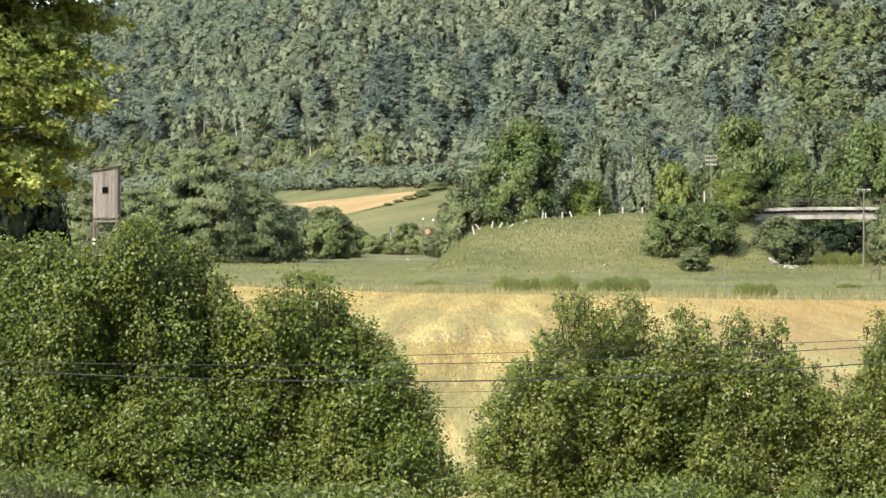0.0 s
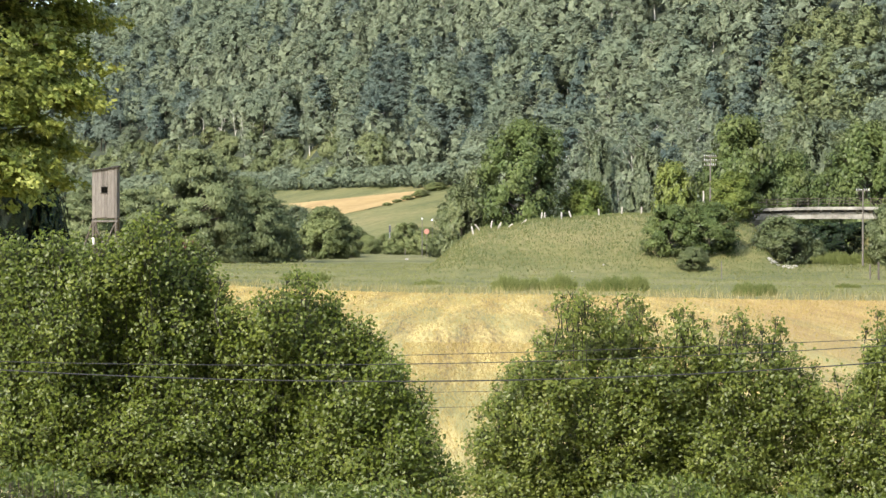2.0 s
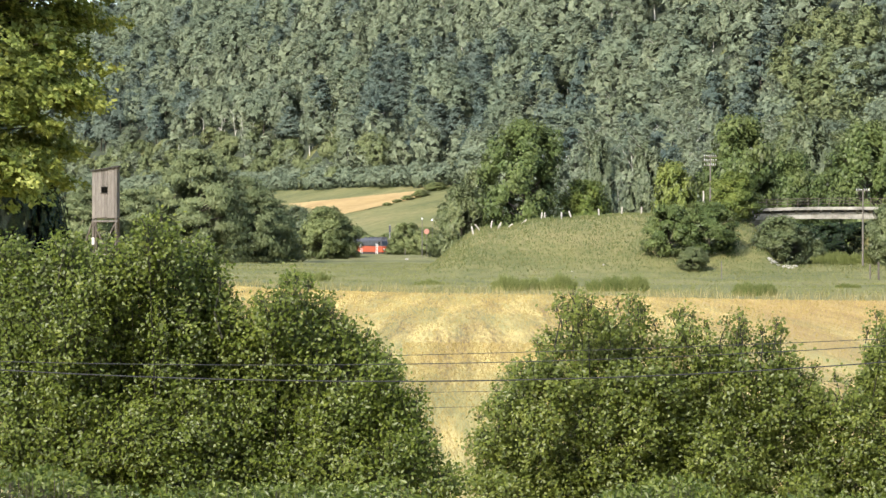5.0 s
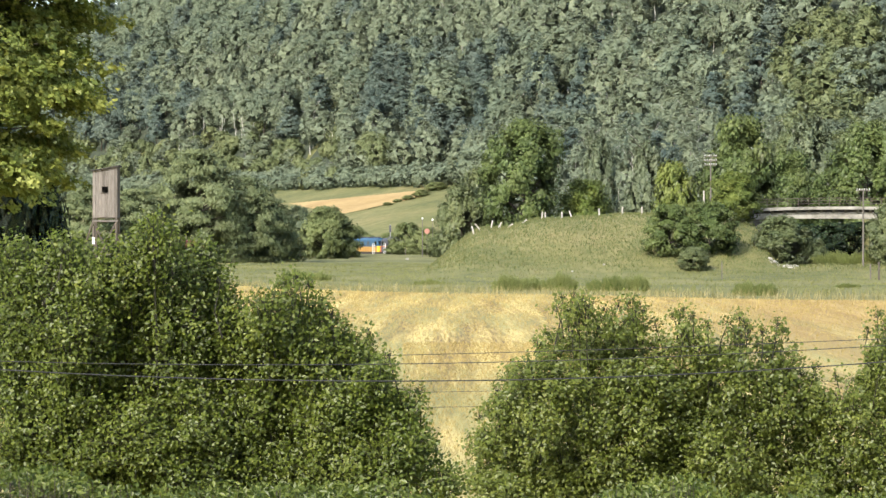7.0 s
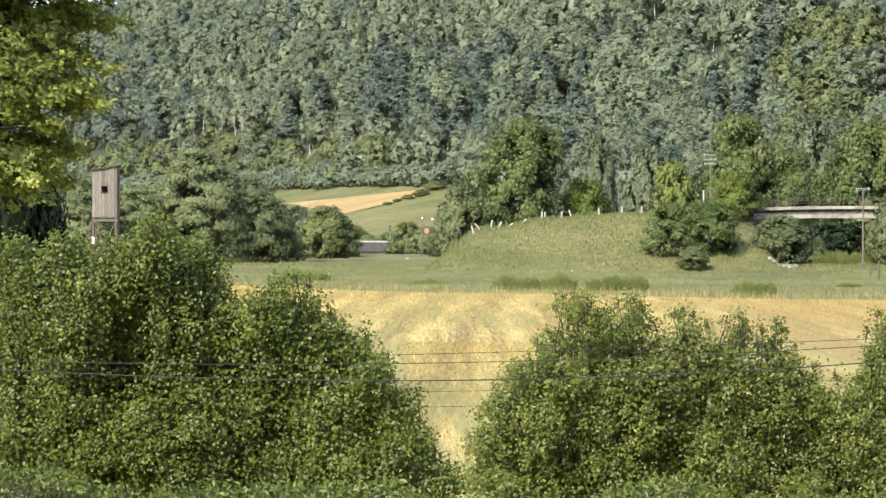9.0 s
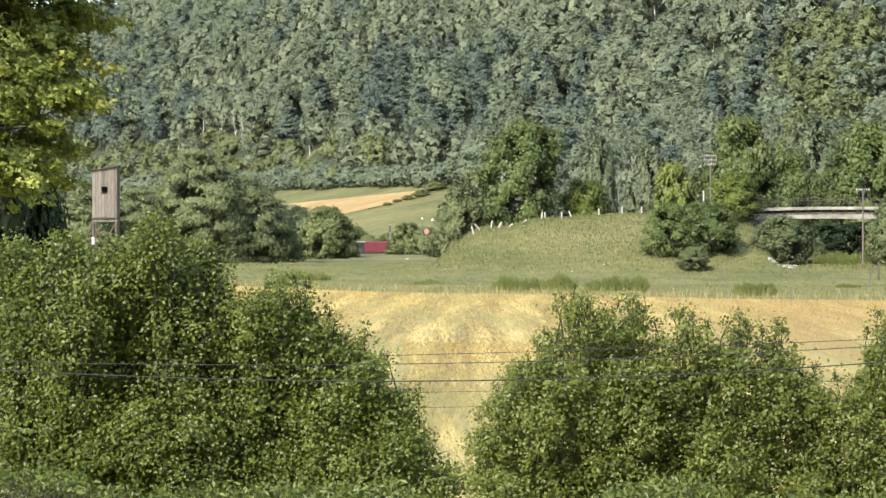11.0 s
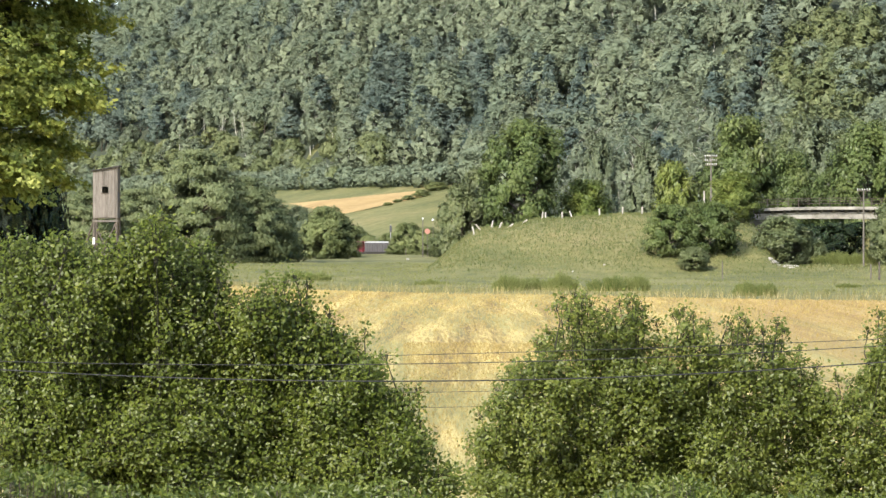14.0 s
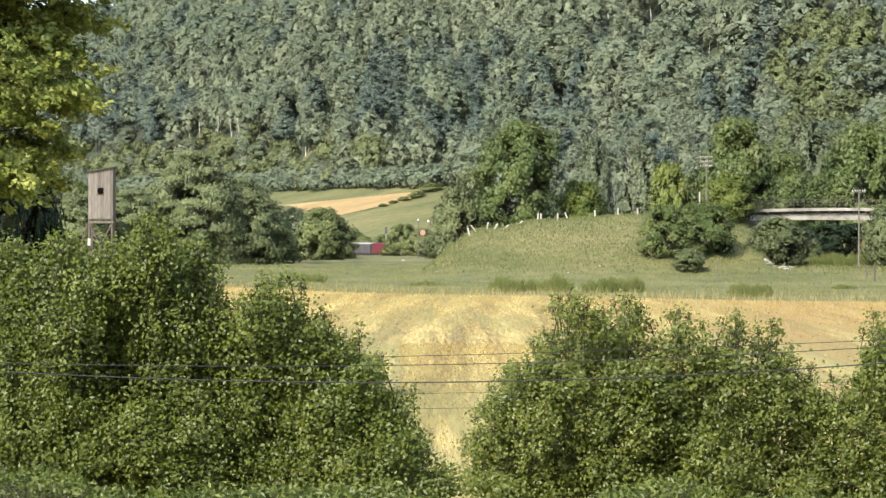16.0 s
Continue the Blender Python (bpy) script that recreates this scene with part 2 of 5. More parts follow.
def sweep(name, pts, r, material, sides=6):
    """One unbroken round rod through the points."""
    pts = np.asarray(pts, float)
    d = np.gradient(pts, axis=0)
    d /= np.linalg.norm(d, axis=1, keepdims=True)
    t = np.cross(d, [0.0, 1.0, 0.0])
    t /= np.linalg.norm(t, axis=1, keepdims=True)
    u = np.cross(d, t)
    ang = np.arange(sides) * 2 * np.pi / sides
    v = pts[:, None] + r * (t[:, None] * np.cos(ang)[None, :, None] + u[:, None] * np.sin(ang)[None, :, None])
    f = []
    for k in range(len(pts) - 1):
        for i in range(sides):
            a, b = k * sides + i, k * sides + (i + 1) % sides
            f += [(a, b, b + sides), (a, b + sides, a + sides)]
    return mesh_np(name, v.reshape(-1, 3), f, [material])


def part(name, bm, material, parent, label=""):
    me = bpy.data.meshes.new(name)
    bm.to_mesh(me)
    bm.free()
    me.materials.append(material)
    ob = new(name, me)
    ob.parent = parent
    if label:
        tagged(ob, label)
    return ob


def thing(name, x, y, z, label, category, group="", rz=0.0, kind=""):
    ob = new(name)
    ob.matrix_basis = pose(x, y, z, 0, 0, rz)
    return tagged(ob, label, category, group, kind)


def add_box(bm, x0, x1, y0, y1, z0, z1, bevel=0.0):
    vs = bmesh.ops.create_cube(bm, size=1.0, matrix=Matrix.Translation(((x0 + x1) / 2, (y0 + y1) / 2, (z0 + z1) / 2)) @ Matrix.Diagonal((x1 - x0, y1 - y0, z1 - z0, 1)))["verts"]
    if bevel:
        es = list({e for v in vs for e in v.link_edges})
        bmesh.ops.bevel(bm, geom=es, offset=bevel, segments=1, affect="EDGES")
    return bm


def box(*a, bevel=0.0):
    return add_box(bmesh.new(), *a, bevel=bevel)


def add_rod(bm, a, b, r0, r1=None, sides=8):
    a, b = Vector(a), Vector(b)
    m = Matrix.Translation((a + b) / 2) @ (b - a).to_track_quat("Z", "Y").to_matrix().to_4x4()
    bmesh.ops.create_cone(bm, cap_ends=True, segments=sides, radius1=r0, radius2=r0 if r1 is None else r1, depth=(b - a).length, matrix=m)
    return bm


def rod(*a, **k):
    return add_rod(bmesh.new(), *a, **k)


def prism(profile, axis, lo, hi):
    """A solid with the outline profile, drawn out along the axis from lo to hi."""
    bm = bmesh.new()
    ends = []
    for v in (lo, hi):
        ends.append([bm.verts.new({"x": (v, p, q), "y": (p, v, q), "z": (p, q, v)}[axis]) for p, q in profile])
    n = len(profile)
    bm.faces.new(ends[0])
    bm.faces.new(ends[1][::-1])
    for i in range(n):
        bm.faces.new((ends[0][i], ends[1][i], ends[1][(i + 1) % n], ends[0][(i + 1) % n]))
    bmesh.ops.recalc_face_normals(bm, faces=bm.faces)
    return bm


def unit(v):
    return v / np.maximum(np.linalg.norm(v, axis=1, keepdims=True), 1e-6)


def cards(rng, c, n, size, aspect=0.6, three=False, way=None):
    """Leaves at the places c, facing along n: kites of two triangles, or single triangles."""
    k = len(c)
    t = unit(np.cross(n, rng.normal(size=(k, 3)))) if way is None else unit(way - n * (way * n).sum(1, keepdims=True))
    b = np.cross(n, t)
    s = (size * rng.uniform(0.65, 1.35, k))[:, None]
    if three:
        v = np.stack([c - t * s * 0.5 - b * s * aspect * 0.5, c + t * s * 0.6, c - t * s * 0.3 + b * s * aspect], 1)
        return v.reshape(-1, 3), np.arange(3 * k).reshape(-1, 3)
    lift = n * s * 0.12
    v = np.stack([c - t * s * 0.5, c - b * s * aspect * 0.5 + lift, c + t * s * 0.5, c + b * s * aspect * 0.5 + lift], 1).reshape(-1, 3)
    i = np.arange(k)[:, None] * 4
    return v, np.concatenate([i + [0, 1, 2], i + [0, 2, 3]], 1).reshape(-1, 3)


def tubes(a, b, r0, r1, sides=4):
    """Thin tapered twigs from the points a to the points b."""
    a, b = np.asarray(a, float), np.asarray(b, float)
    k = len(a)
    d = unit(b - a)
    t = unit(np.cross(d, [0.31, 0.87, 0.38]))
    u = np.cross(d, t)
    ang = np.arange(sides) * 2 * np.pi / sides
    ring = t[:, None] * np.cos(ang)[None, :, None] + u[:, None] * np.sin(ang)[None, :, None]
    v = np.concatenate([a[:, None] + ring * np.reshape(r0, (-1, 1, 1)), b[:, None] + ring * np.reshape(r1, (-1, 1, 1))], 1).reshape(-1, 3)
    base = np.arange(k)[:, None] * 2 * sides
    f = []
    for i in range(sides):
        j = (i + 1) % sides
        f += [base + [i, j, sides + j], base + [i, sides + j, sides + i]]
    return v, np.concatenate(f, 1).reshape(-1, 3)


def join(parts):
    """One array of corners, triangles and material numbers from several."""
    vs, fs, ws, off = [], [], [], 0
    for v, f, w in parts:
        vs.append(v), fs.append(f + off), ws.append(np.full(len(f), w))
        off += len(v)
    return np.concatenate(vs), np.concatenate(fs), np.concatenate(ws)


# ---- ground ----
def smooth(a, b, v):
    s = np.clip((v - a) / (b - a), 0, 1)
    return s * s * (3 - 2 * s)


def behind_track(x, y):
    return (x + 15) * 0.91 + (y - 690) * 0.415


def land(x, y):
    """Height of the ground: flat fields, the railway mound with its gap at the bridge, and the wooded hill."""
    x, y = np.asarray(x, float), np.asarray(y, float)
    w = behind_track(x, y)
    hill = 0.20 * np.clip(w - 12, 0, 93) + 0.9 * np.clip(w - 105, 0, 88 - 11 * smooth(-98, -122, x)) + 0.10 * np.clip(w - 193, 0, 400)
    top = 5.3 * smooth(-3.4, 5.4, x) + 1.2 * smooth(6, 13, x) + 0.7 * smooth(13, 30, x)
    top = top * (1 - smooth(36.2, 39.5, x) + smooth(51.5, 54, x))
    mound = top * smooth(364, 409, y) * (1 - smooth(427, 462, y))
    foot = 1.1 * smooth(22, 36, x) * smooth(350, 392, y) * (1 - smooth(440, 480, y))
    cut = -0.7 * smooth(-9, -4, w) * (1 - smooth(5, 11, w))
    lip = 0.55 * smooth(-34, -16, w) * (1 - smooth(-11, -6, w)) * (1 - smooth(-2, 6, x))
    rough = 0.10 * np.sin(x * 0.9 + y * 0.31) * np.sin(y * 0.37 - x * 0.21) + 0.16 * np.sin(x * 0.31 + 1.3) * np.sin(y * 0.17)
    return hill + lip + cut + np.maximum(mound, foot) + rough * smooth(280, 330, y) * (1 - smooth(-6, 0, w) * (1 - smooth(8, 14, w)))


def sheet(name, xs, ys, lift, material, inside=None):
    """A piece of ground over the grid xs(y), ys."""
    V, F = [], []
    nx = len(xs(ys[0]))
    for yy in ys:
        xx = xs(yy)
        V.append(np.stack([xx, np.full(nx, yy), land(xx, np.full(nx, yy)) + lift], 1))
    i = (np.arange(len(ys) - 1)[:, None] * nx + np.arange(nx - 1)[None]).ravel()[:, None]
    F = np.concatenate([i + [0, 1, nx + 1], i + [0, nx + 1, nx]], 1).reshape(-1, 3)
    V = np.concatenate(V)
    if inside is not None:
        c = V[F].mean(1)
        F = F[inside(c[:, 0], c[:, 1])]
    me = mesh_np(name, V, F, [material])
    me.polygons.foreach_set("use_smooth", np.ones(len(F), bool))
    return new(name, me)


YS = np.unique(np.concatenate([np.arange(-400, 0, 40.0), np.arange(0, 340, 4.0), np.arange(340, 480, 2.0), np.arange(480, 900, 6.0), np.arange(900, 1600, 12.0), np.arange(1600, 4600, 150.0)]))
US = np.concatenate([np.linspace(-2.5, -0.17, 20)[:-1], np.linspace(-0.17, 0.17, 130), np.linspace(0.17, 2.5, 20)[1:]])
tagged(sheet("ground", lambda y: US * (abs(y) + 60), YS, 0.0, MEADOW), "green and dry meadow grass over rolling ground", "ground", kind="structure")


def field_edge(x):
    """Far edge of the stubble field."""
    return 270 - 0.9 * x - 0.8 * np.minimum(x, 0) + 2.0 * np.sin(x * 0.21)


FX = np.linspace(-62, 48, 111)
fi = sheet("field", lambda y: FX, np.arange(38, 385, 1.5), 0.012, STUBBLE, lambda x, y: (y < field_edge(x)) & (x > -55))
tagged(fi, "harvested golden stubble field with wheel tracks", "field", kind="structure")
def far_field(x, y):
    px, py = 784 + x / y * 5955, 410 - (land(x, y) - EYE) / y * 5955
    upper, lower = 362 - (px - 510) * 0.100, np.minimum(362 + (px - 510) * 0.20, 384 - (px - 590) * 0.22)
    return (py > upper) & (py < lower) & (px < 748)


fi2 = sheet("field", lambda y: np.linspace(-60, 0, 90), np.arange(780, 1010, 2.0), 0.16, RIPE, far_field)
tagged(fi2, "small ripe grain field on the far slope", "field", kind="structure")


def tufts(name, xs, ys, material, height, width, label, category, lean=0.35, seed=1, drilled=False):
    """Many blades that stand on the ground; drilled ones darken and lighten row by row."""
    rng = np.random.default_rng(seed)
    k = len(xs)
    base = np.stack([xs, ys, land(xs, ys)], 1)
    h = height * rng.uniform(0.5, 1.4, k)
    tip = base + np.stack([rng.normal(0, lean, k) * h, rng.normal(0, lean, k) * h, h], 1)
    side = np.stack([rng.uniform(0.5, 1, k), rng.normal(0, 0.4, k), np.zeros(k)], 1) * (width * rng.uniform(0.6, 1.4, k))[:, None]
    V = np.stack([base - side / 2, base + side / 2, tip], 1).reshape(-1, 3)
    patch = np.sin(xs * 0.9 + 2 * np.sin(ys * 0.23)) * np.sin(ys * 0.31 + 1.5 * np.sin(xs * 0.5)) + 0.6 * np.sin(xs * 2.3 + ys * 0.7)
    if drilled:
        u = xs - 0.11 * ys
        patch = 0.6 * np.sin(u * 2.6 + 0.8 * np.sin(ys * 0.05)) + 0.7 * np.sin(u * 0.55 + 1.3 * np.sin(ys * 0.03)) * np.sin(ys * 0.045 + u * 0.2)
    tint = np.clip(0.45 + 0.30 * patch + rng.normal(0, 0.25, k), 0, 1)
    ob = new(name, mesh_np(name, V, np.arange(3 * k).reshape(-1, 3), [material], tint=tint))
    return tagged(ob, label, category, kind="stuff")


rng = np.random.default_rng(11)


def spread(n, x0, x1, y0, y1, keep=None):
    x, y = rng.uniform(x0, x1, n), rng.uniform(y0, y1, n)
    if keep is not None:
        k = keep(x, y)
        x, y = x[k], y[k]
    return x, y


def seen_fan(x, y, m=1.06):
    return np.abs(x) < 0.1317 * y * m


# cut stalks in drilled rows
x, y = spread(240000, -46, 44, 55, 360, lambda x, y: (y < field_edge(x)) & seen_fan(x, y) )
tufts("stubble_stalks", x, y, STRAW, 0.05 + 0.00035 * y, 0.010 + 0.00016 * y, "short pale straw stubble in a cut field", "stubble", 0.4, 2, True)
x, y = spread(60000, -6, 13, 52, 150, lambda x, y: (x > -0.012 * y) & (x < 0.075 * y))
tufts("stubble_stalks", x, y, STRAW, 0.05 + 0.00035 * y, 0.008 + 0.00016 * y, "short pale straw stubble in a cut field", "stubble", 0.4, 12, True)
x, y = spread(46000, -70, 48, 230, 380, lambda x, y: (y > field_edge(x) - 1 + rng.normal(0, 1.5, len(x))) & (y < field_edge(x) + 14 + rng.normal(0, 7, len(x))) & seen_fan(x, y))
tufts("dry_grass_strip", x, y, DRYGRASS, 0.55, 0.05, "tall dry grass along the edge of the field", "grass", 0.25, 3)
x, y = spread(60000, -80, 62, 262, 520, lambda x, y: (y > field_edge(x) + 4) & seen_fan(x, y))
tufts("meadow_blades", x, y, GREENGRASS, 0.24, 0.055, "green meadow grass before the mound", "grass", 0.5, 4)
x, y = spread(30000, -6, 62, 358, 430, lambda x, y: seen_fan(x, y) & (land(x, y) > rng.uniform(0.1, 1.8, len(x))))
tufts("mound_grass", x, y, MOUNDGRASS, 0.26, 0.07, "ragged dry and green grass on the railway mound", "grass", 0.35, 5)
x, y = spread(34000, -6, 62, 358, 430, lambda x, y: seen_fan(x, y) & (land(x, y) > rng.uniform(0.1, 1.8, len(x))))
tufts("mound_grass", x, y, MOUNDGRASS, 0.26, 0.10, "ragged dry and green grass on the railway mound", "grass", 0.35, 6)


def sedge(px, d, wpx, top, seed):
    """A clump of tall sedge that leans outwards."""
    r = np.random.default_rng(seed)
    x0, n = (px - 784) / 5955 * d, 3200
    w = wpx / 5955 * d / 2
    z0 = float(land(x0, d))
    h = EYE + (410 - top) / 5955 * d - z0
    a, q = r.uniform(0, 6.283, n), np.sqrt(r.random(n))
    base = np.stack([np.cos(a) * q * w * 0.9, np.sin(a) * q * w * 0.7, np.zeros(n)], 1)
    lump = 0.75 + 0.25 * np.sin(base[:, 0] * 5 / w + seed) * np.cos(base[:, 0] * 11 / w)
    hh = h * (1 - 0.55 * q ** 2) * lump * r.uniform(0.55, 1.08, n)
    tip = base + np.stack([np.cos(a) * q * 0.35 * hh + r.normal(0, 0.16, n) * hh, np.sin(a) * q * 0.3 * hh, hh], 1)
    side = np.stack([r.uniform(0.5, 1, n), r.normal(0, 0.5, n), np.zeros(n)], 1) * 0.045
    mid = (base * 0.45 + tip * 0.55) + [0, 0, 0.05]
    V = np.stack([base - side / 2, base + side / 2, mid + side / 2, mid - side / 2, tip], 1).reshape(-1, 3)
    i = np.arange(n)[:, None] * 5
    T = np.concatenate([i + [0, 1, 2], i + [0, 2, 3], i + [3, 2, 4]], 1).reshape(-1, 3)
    ob = new("sedge_clump", mesh_np("sedge_clump", V, T, [SEDGE], tint=np.repeat(r.uniform(0.1, 0.9, n), 3)))
    ob.matrix_basis = pose(x0, d, z0)
    tagged(ob, "tall clump of green sedge in the meadow", "sedge", "sedge clumps")


SEDGE = foliage("sedge_blade", (0.095, 0.130, 0.036), (0.165, 0.198, 0.060), (0.280, 0.295, 0.110), 0.3, 0.03)
for n_, (px_, d_, w_, top_) in enumerate(((905, 285, 76, 479), (945, 288, 60, 486), (990, 285, 64, 475), (1075, 281, 78, 480), (1118, 282, 66, 478), (1335, 262, 86, 490), (540, 345, 100, 472), (1500, 300, 50, 500), (760, 320, 60, 492), (1470, 394, 70, 438), (1520, 392, 80, 436))):
    sedge(px_, d_, w_, top_, n_)


# ---- trees ----
SHAPES = {  # lowest spray, number of sprays, spray width and height, upward fill, droop of the leaves
    "broad": (0.10, 120, 0.115, 0.075, 0.35, 0.0), "round": (0.05, 90, 0.120, 0.090, 0.35, 0.0), "shrub": (0.04, 90, 0.120, 0.095, 0.35, 0.0),
    "tier": (0.03, 190, 0.110, 0.045, 0.25, 0.2), "birch": (0.26, 110, 0.066, 0.070, 0.25, 0.8), "top": (0.34, 90, 0.105, 0.058, 0.4, 0.1),
    "pine": (0.34, 70, 0.130, 0.034, 0.35, 0.0)}


def reach_at(kind, z):
    """Half width of a crown of width 1 at the height z of 1."""
    if kind in ("round", "shrub"):
        return 0.46 * math.sqrt(max(0.02, 1 - (max(z - 0.30, 0) / 0.70) ** 2)) * (0.74 + 0.26 * min(1, z / 0.3))
    if kind == "tier":
        return 0.48 * max(0.02, 1 - (max(z - 0.08, 0) / 0.92) ** 1.8) ** 0.58
    if kind == "pine":
        return 0.44 * max(0.10, 1 - max(z - 0.42, 0) / 0.58) ** 0.6
    if kind == "birch":
        return 0.40 * max(0.03, 1 - (abs(z - 0.50) / (0.50 if z > 0.5 else 0.30)) ** 1.7) ** 0.75
    if kind == "top":
        return 0.46 * math.sqrt(max(0.02, 1 - ((z - 0.60) / 0.40) ** 2))
    return 0.47 * math.sqrt(max(0.02, 1 - ((z - 0.47) / 0.53) ** 2))


def sprays_for(rng, kind):
    """Leafy branch ends, spread over the outside of a crown of height 1 and width 1 that stands on z = 0."""
    low, k, lw, lh, _, _ = SHAPES[kind]
    lean, out = rng.normal(0, 0.035, 2), []
    zs = np.linspace(low, 0.97, 60)
    area = np.cumsum([reach_at(kind, z) + 0.08 for z in zs])
    bulge = [(rng.uniform(0, 6.283), rng.uniform(0.2, 0.95), rng.uniform(-0.34, 0.24)) for _ in range(8)]
    for i in range(k):
        z = float(np.interp((i + rng.uniform(0, 1)) / k, area / area[-1], zs))
        if kind in ("tier", "pine"):
            z = round(z * 15) / 15 + rng.normal(0, 0.012)
        a = i * 2.39996 + rng.normal(0, 0.4)
        q = rng.uniform(0.6, 1.4)
        r = max(0.0, reach_at(kind, z) - lw * q * 0.5) * (1.0 if rng.random() < 0.72 else rng.uniform(0.35, 0.8)) * rng.uniform(0.88, 1.12)
        for ba, bz, bs in bulge:
            r *= 1 + bs * math.exp(-((z - bz) / 0.16) ** 2) * max(0, math.cos(a - ba))
        out.append((math.cos(a) * r + lean[0] * z, math.sin(a) * r + lean[1] * z, min(z, 1 - lh * q), lw * q, lw * q, lh * q))
    return np.array(out)


def crown_arrays(rng, kind, w, h, n, size, far=False):
    """Leaves in loose sprays: corners, triangles, the way each leaf faces as a whole, and the shade of its spray."""
    low, _, _, _, fill, hang = SHAPES[kind]
    L = sprays_for(rng, kind) * np.array([w, w, h, w, w, h])
    area = (L[:, 3] * L[:, 5] + L[:, 3] ** 2) * (0.55 + 0.65 * L[:, 2] / h)
    pick = rng.choice(len(L), n, p=area / area.sum())
    d = unit(rng.normal(size=(n, 3)))
    o = unit((L[pick, :3] - [0, 0, h * 0.35]) / [w, w, h])
    flip = ((d * o).sum(1) < -0.2) & (rng.random(n) < 0.75)
    d[flip] *= -1
    rad = rng.uniform(0.25, 1.0, n) ** 0.6 + np.where(rng.random(n) < 0.12, rng.uniform(0, 0.45, n), 0)
    c = L[pick, :3] + d * L[pick, 3:] * rad[:, None]
    if kind == "tier":
        c[:, 2] -= 0.20 * np.maximum(0, (d * o * [1, 1, 0]).sum(1)) * L[pick, 3] * rad
    if hang:
        c[:, 2] -= hang * rng.random(n) ** 2 * L[pick, 5] * 0.9
    nn = unit(d * 0.5 + o * 0.4 + rng.normal(size=(n, 3)) * 0.45 + np.array([0, 0, fill]))
    whole = unit((c - [0, 0, h * (0.5 if far else 0.42)]) / [w, w, h * 0.9])
    bend = unit(d * (0.14 if far else 0.45) + whole * (1.0 if far else 0.75) + rng.normal(size=(n, 3)) * 0.22 + [0, 0, 0.22])
    way = rng.normal(size=(n, 3)) * [1, 1, 1 - hang * 0.5] - np.array([0, 0, 1.6 * hang])
    v, f = cards(rng, c, nn, size, 0.75 - 0.3 * hang, True, way)
    tone = np.clip(rng.normal(0.45, 0.22, len(L)), 0, 1)
    # denser leaves deeper in each spray
    m = n // 6
    p2 = rng.choice(len(L), m, p=area / area.sum())
    c2 = L[p2, :3] * [0.90, 0.90, 0.97] + unit(rng.normal(size=(m, 3))) * L[p2, 3:] * 0.35
    w2 = unit((c2 - [0, 0, h * 0.45]) / [w, w, h])
    v2, f2 = cards(rng, c2, unit(w2 + rng.normal(size=(m, 3)) * 0.4), size * 2.4, 0.8, True)
    b2 = unit(w2 + [0, 0, 0.2] + rng.normal(size=(m, 3)) * 0.1)
    bend = np.concatenate([np.repeat(bend, 3, 0), np.repeat(b2, 3, 0)])
    return np.concatenate([v, v2]), np.concatenate([f, f2 + len(v)]), bend, np.concatenate([tone[pick], tone[p2] * 0.8])


def trunk_arrays(rng, w, h, r, kind, far=False):
    pts = [np.array([0, 0, -0.25])]
    top = 0.9 if kind in ("pine", "birch") else 0.6
    for i in range(1, 6):
        pts.append(np.array([rng.normal(0, 0.012) * h, rng.normal(0, 0.012) * h, h * top * i / 5]))
    a, b = np.array(pts[:-1]), np.array(pts[1:])
    rr = r * np.linspace(1, 0.25, 6)
    out = [(*tubes(a, b, rr[:-1], rr[1:], 5 if far else 7), 0)]
    k = 4 if far else 14
    z0 = h * rng.uniform(0.18, top, k)
    ang = rng.uniform(0, 6.283, k)
    st = np.stack([np.zeros(k), np.zeros(k), z0], 1)
    en = st + np.stack([np.cos(ang) * w * 0.33, np.sin(ang) * w * 0.33, h * rng.uniform(0.05, 0.25, k)], 1)
    out.append((*tubes(st, en, np.full(k, r * 0.4), np.full(k, r * 0.1), 3 if far else 4), 0))
    v, f, _ = join(out)
    return v, f


TREES = {}


def tree_kind(key, kind, w, h, n, size, leaf, bark, seed, trunk=0.2, far=False):
    r = np.random.default_rng(seed)
    cv, cf, cb, ct = crown_arrays(r, kind, w, h, n, size, far)
    tv, tf = trunk_arrays(r, w, h, trunk, kind, far)
    TREES[key] = (w, h, mesh_np("crown", cv, cf, [leaf], bend=cb, tint=ct), mesh_np("trunk", tv, tf, [bark]), (cv, cf, tv, tf, cb, ct))


def plant(key, name, x, y, w, h, label, category="tree", group="", turn=None, sink=0.0):
    """A tree of that kind with crown width w and height h."""
    w0, h0, crown, trunk, _ = TREES[key]
    ob = thing(name, x, y, float(land(x, y)) - sink, label, category, group, random.uniform(0, 360) if turn is None else turn)
    for nm, me in (("trunk", trunk), ("crown", crown)):
        c = new(nm, me)
        c.parent = ob
        c.scale = (w / w0, w / w0, h / h0)
    return ob


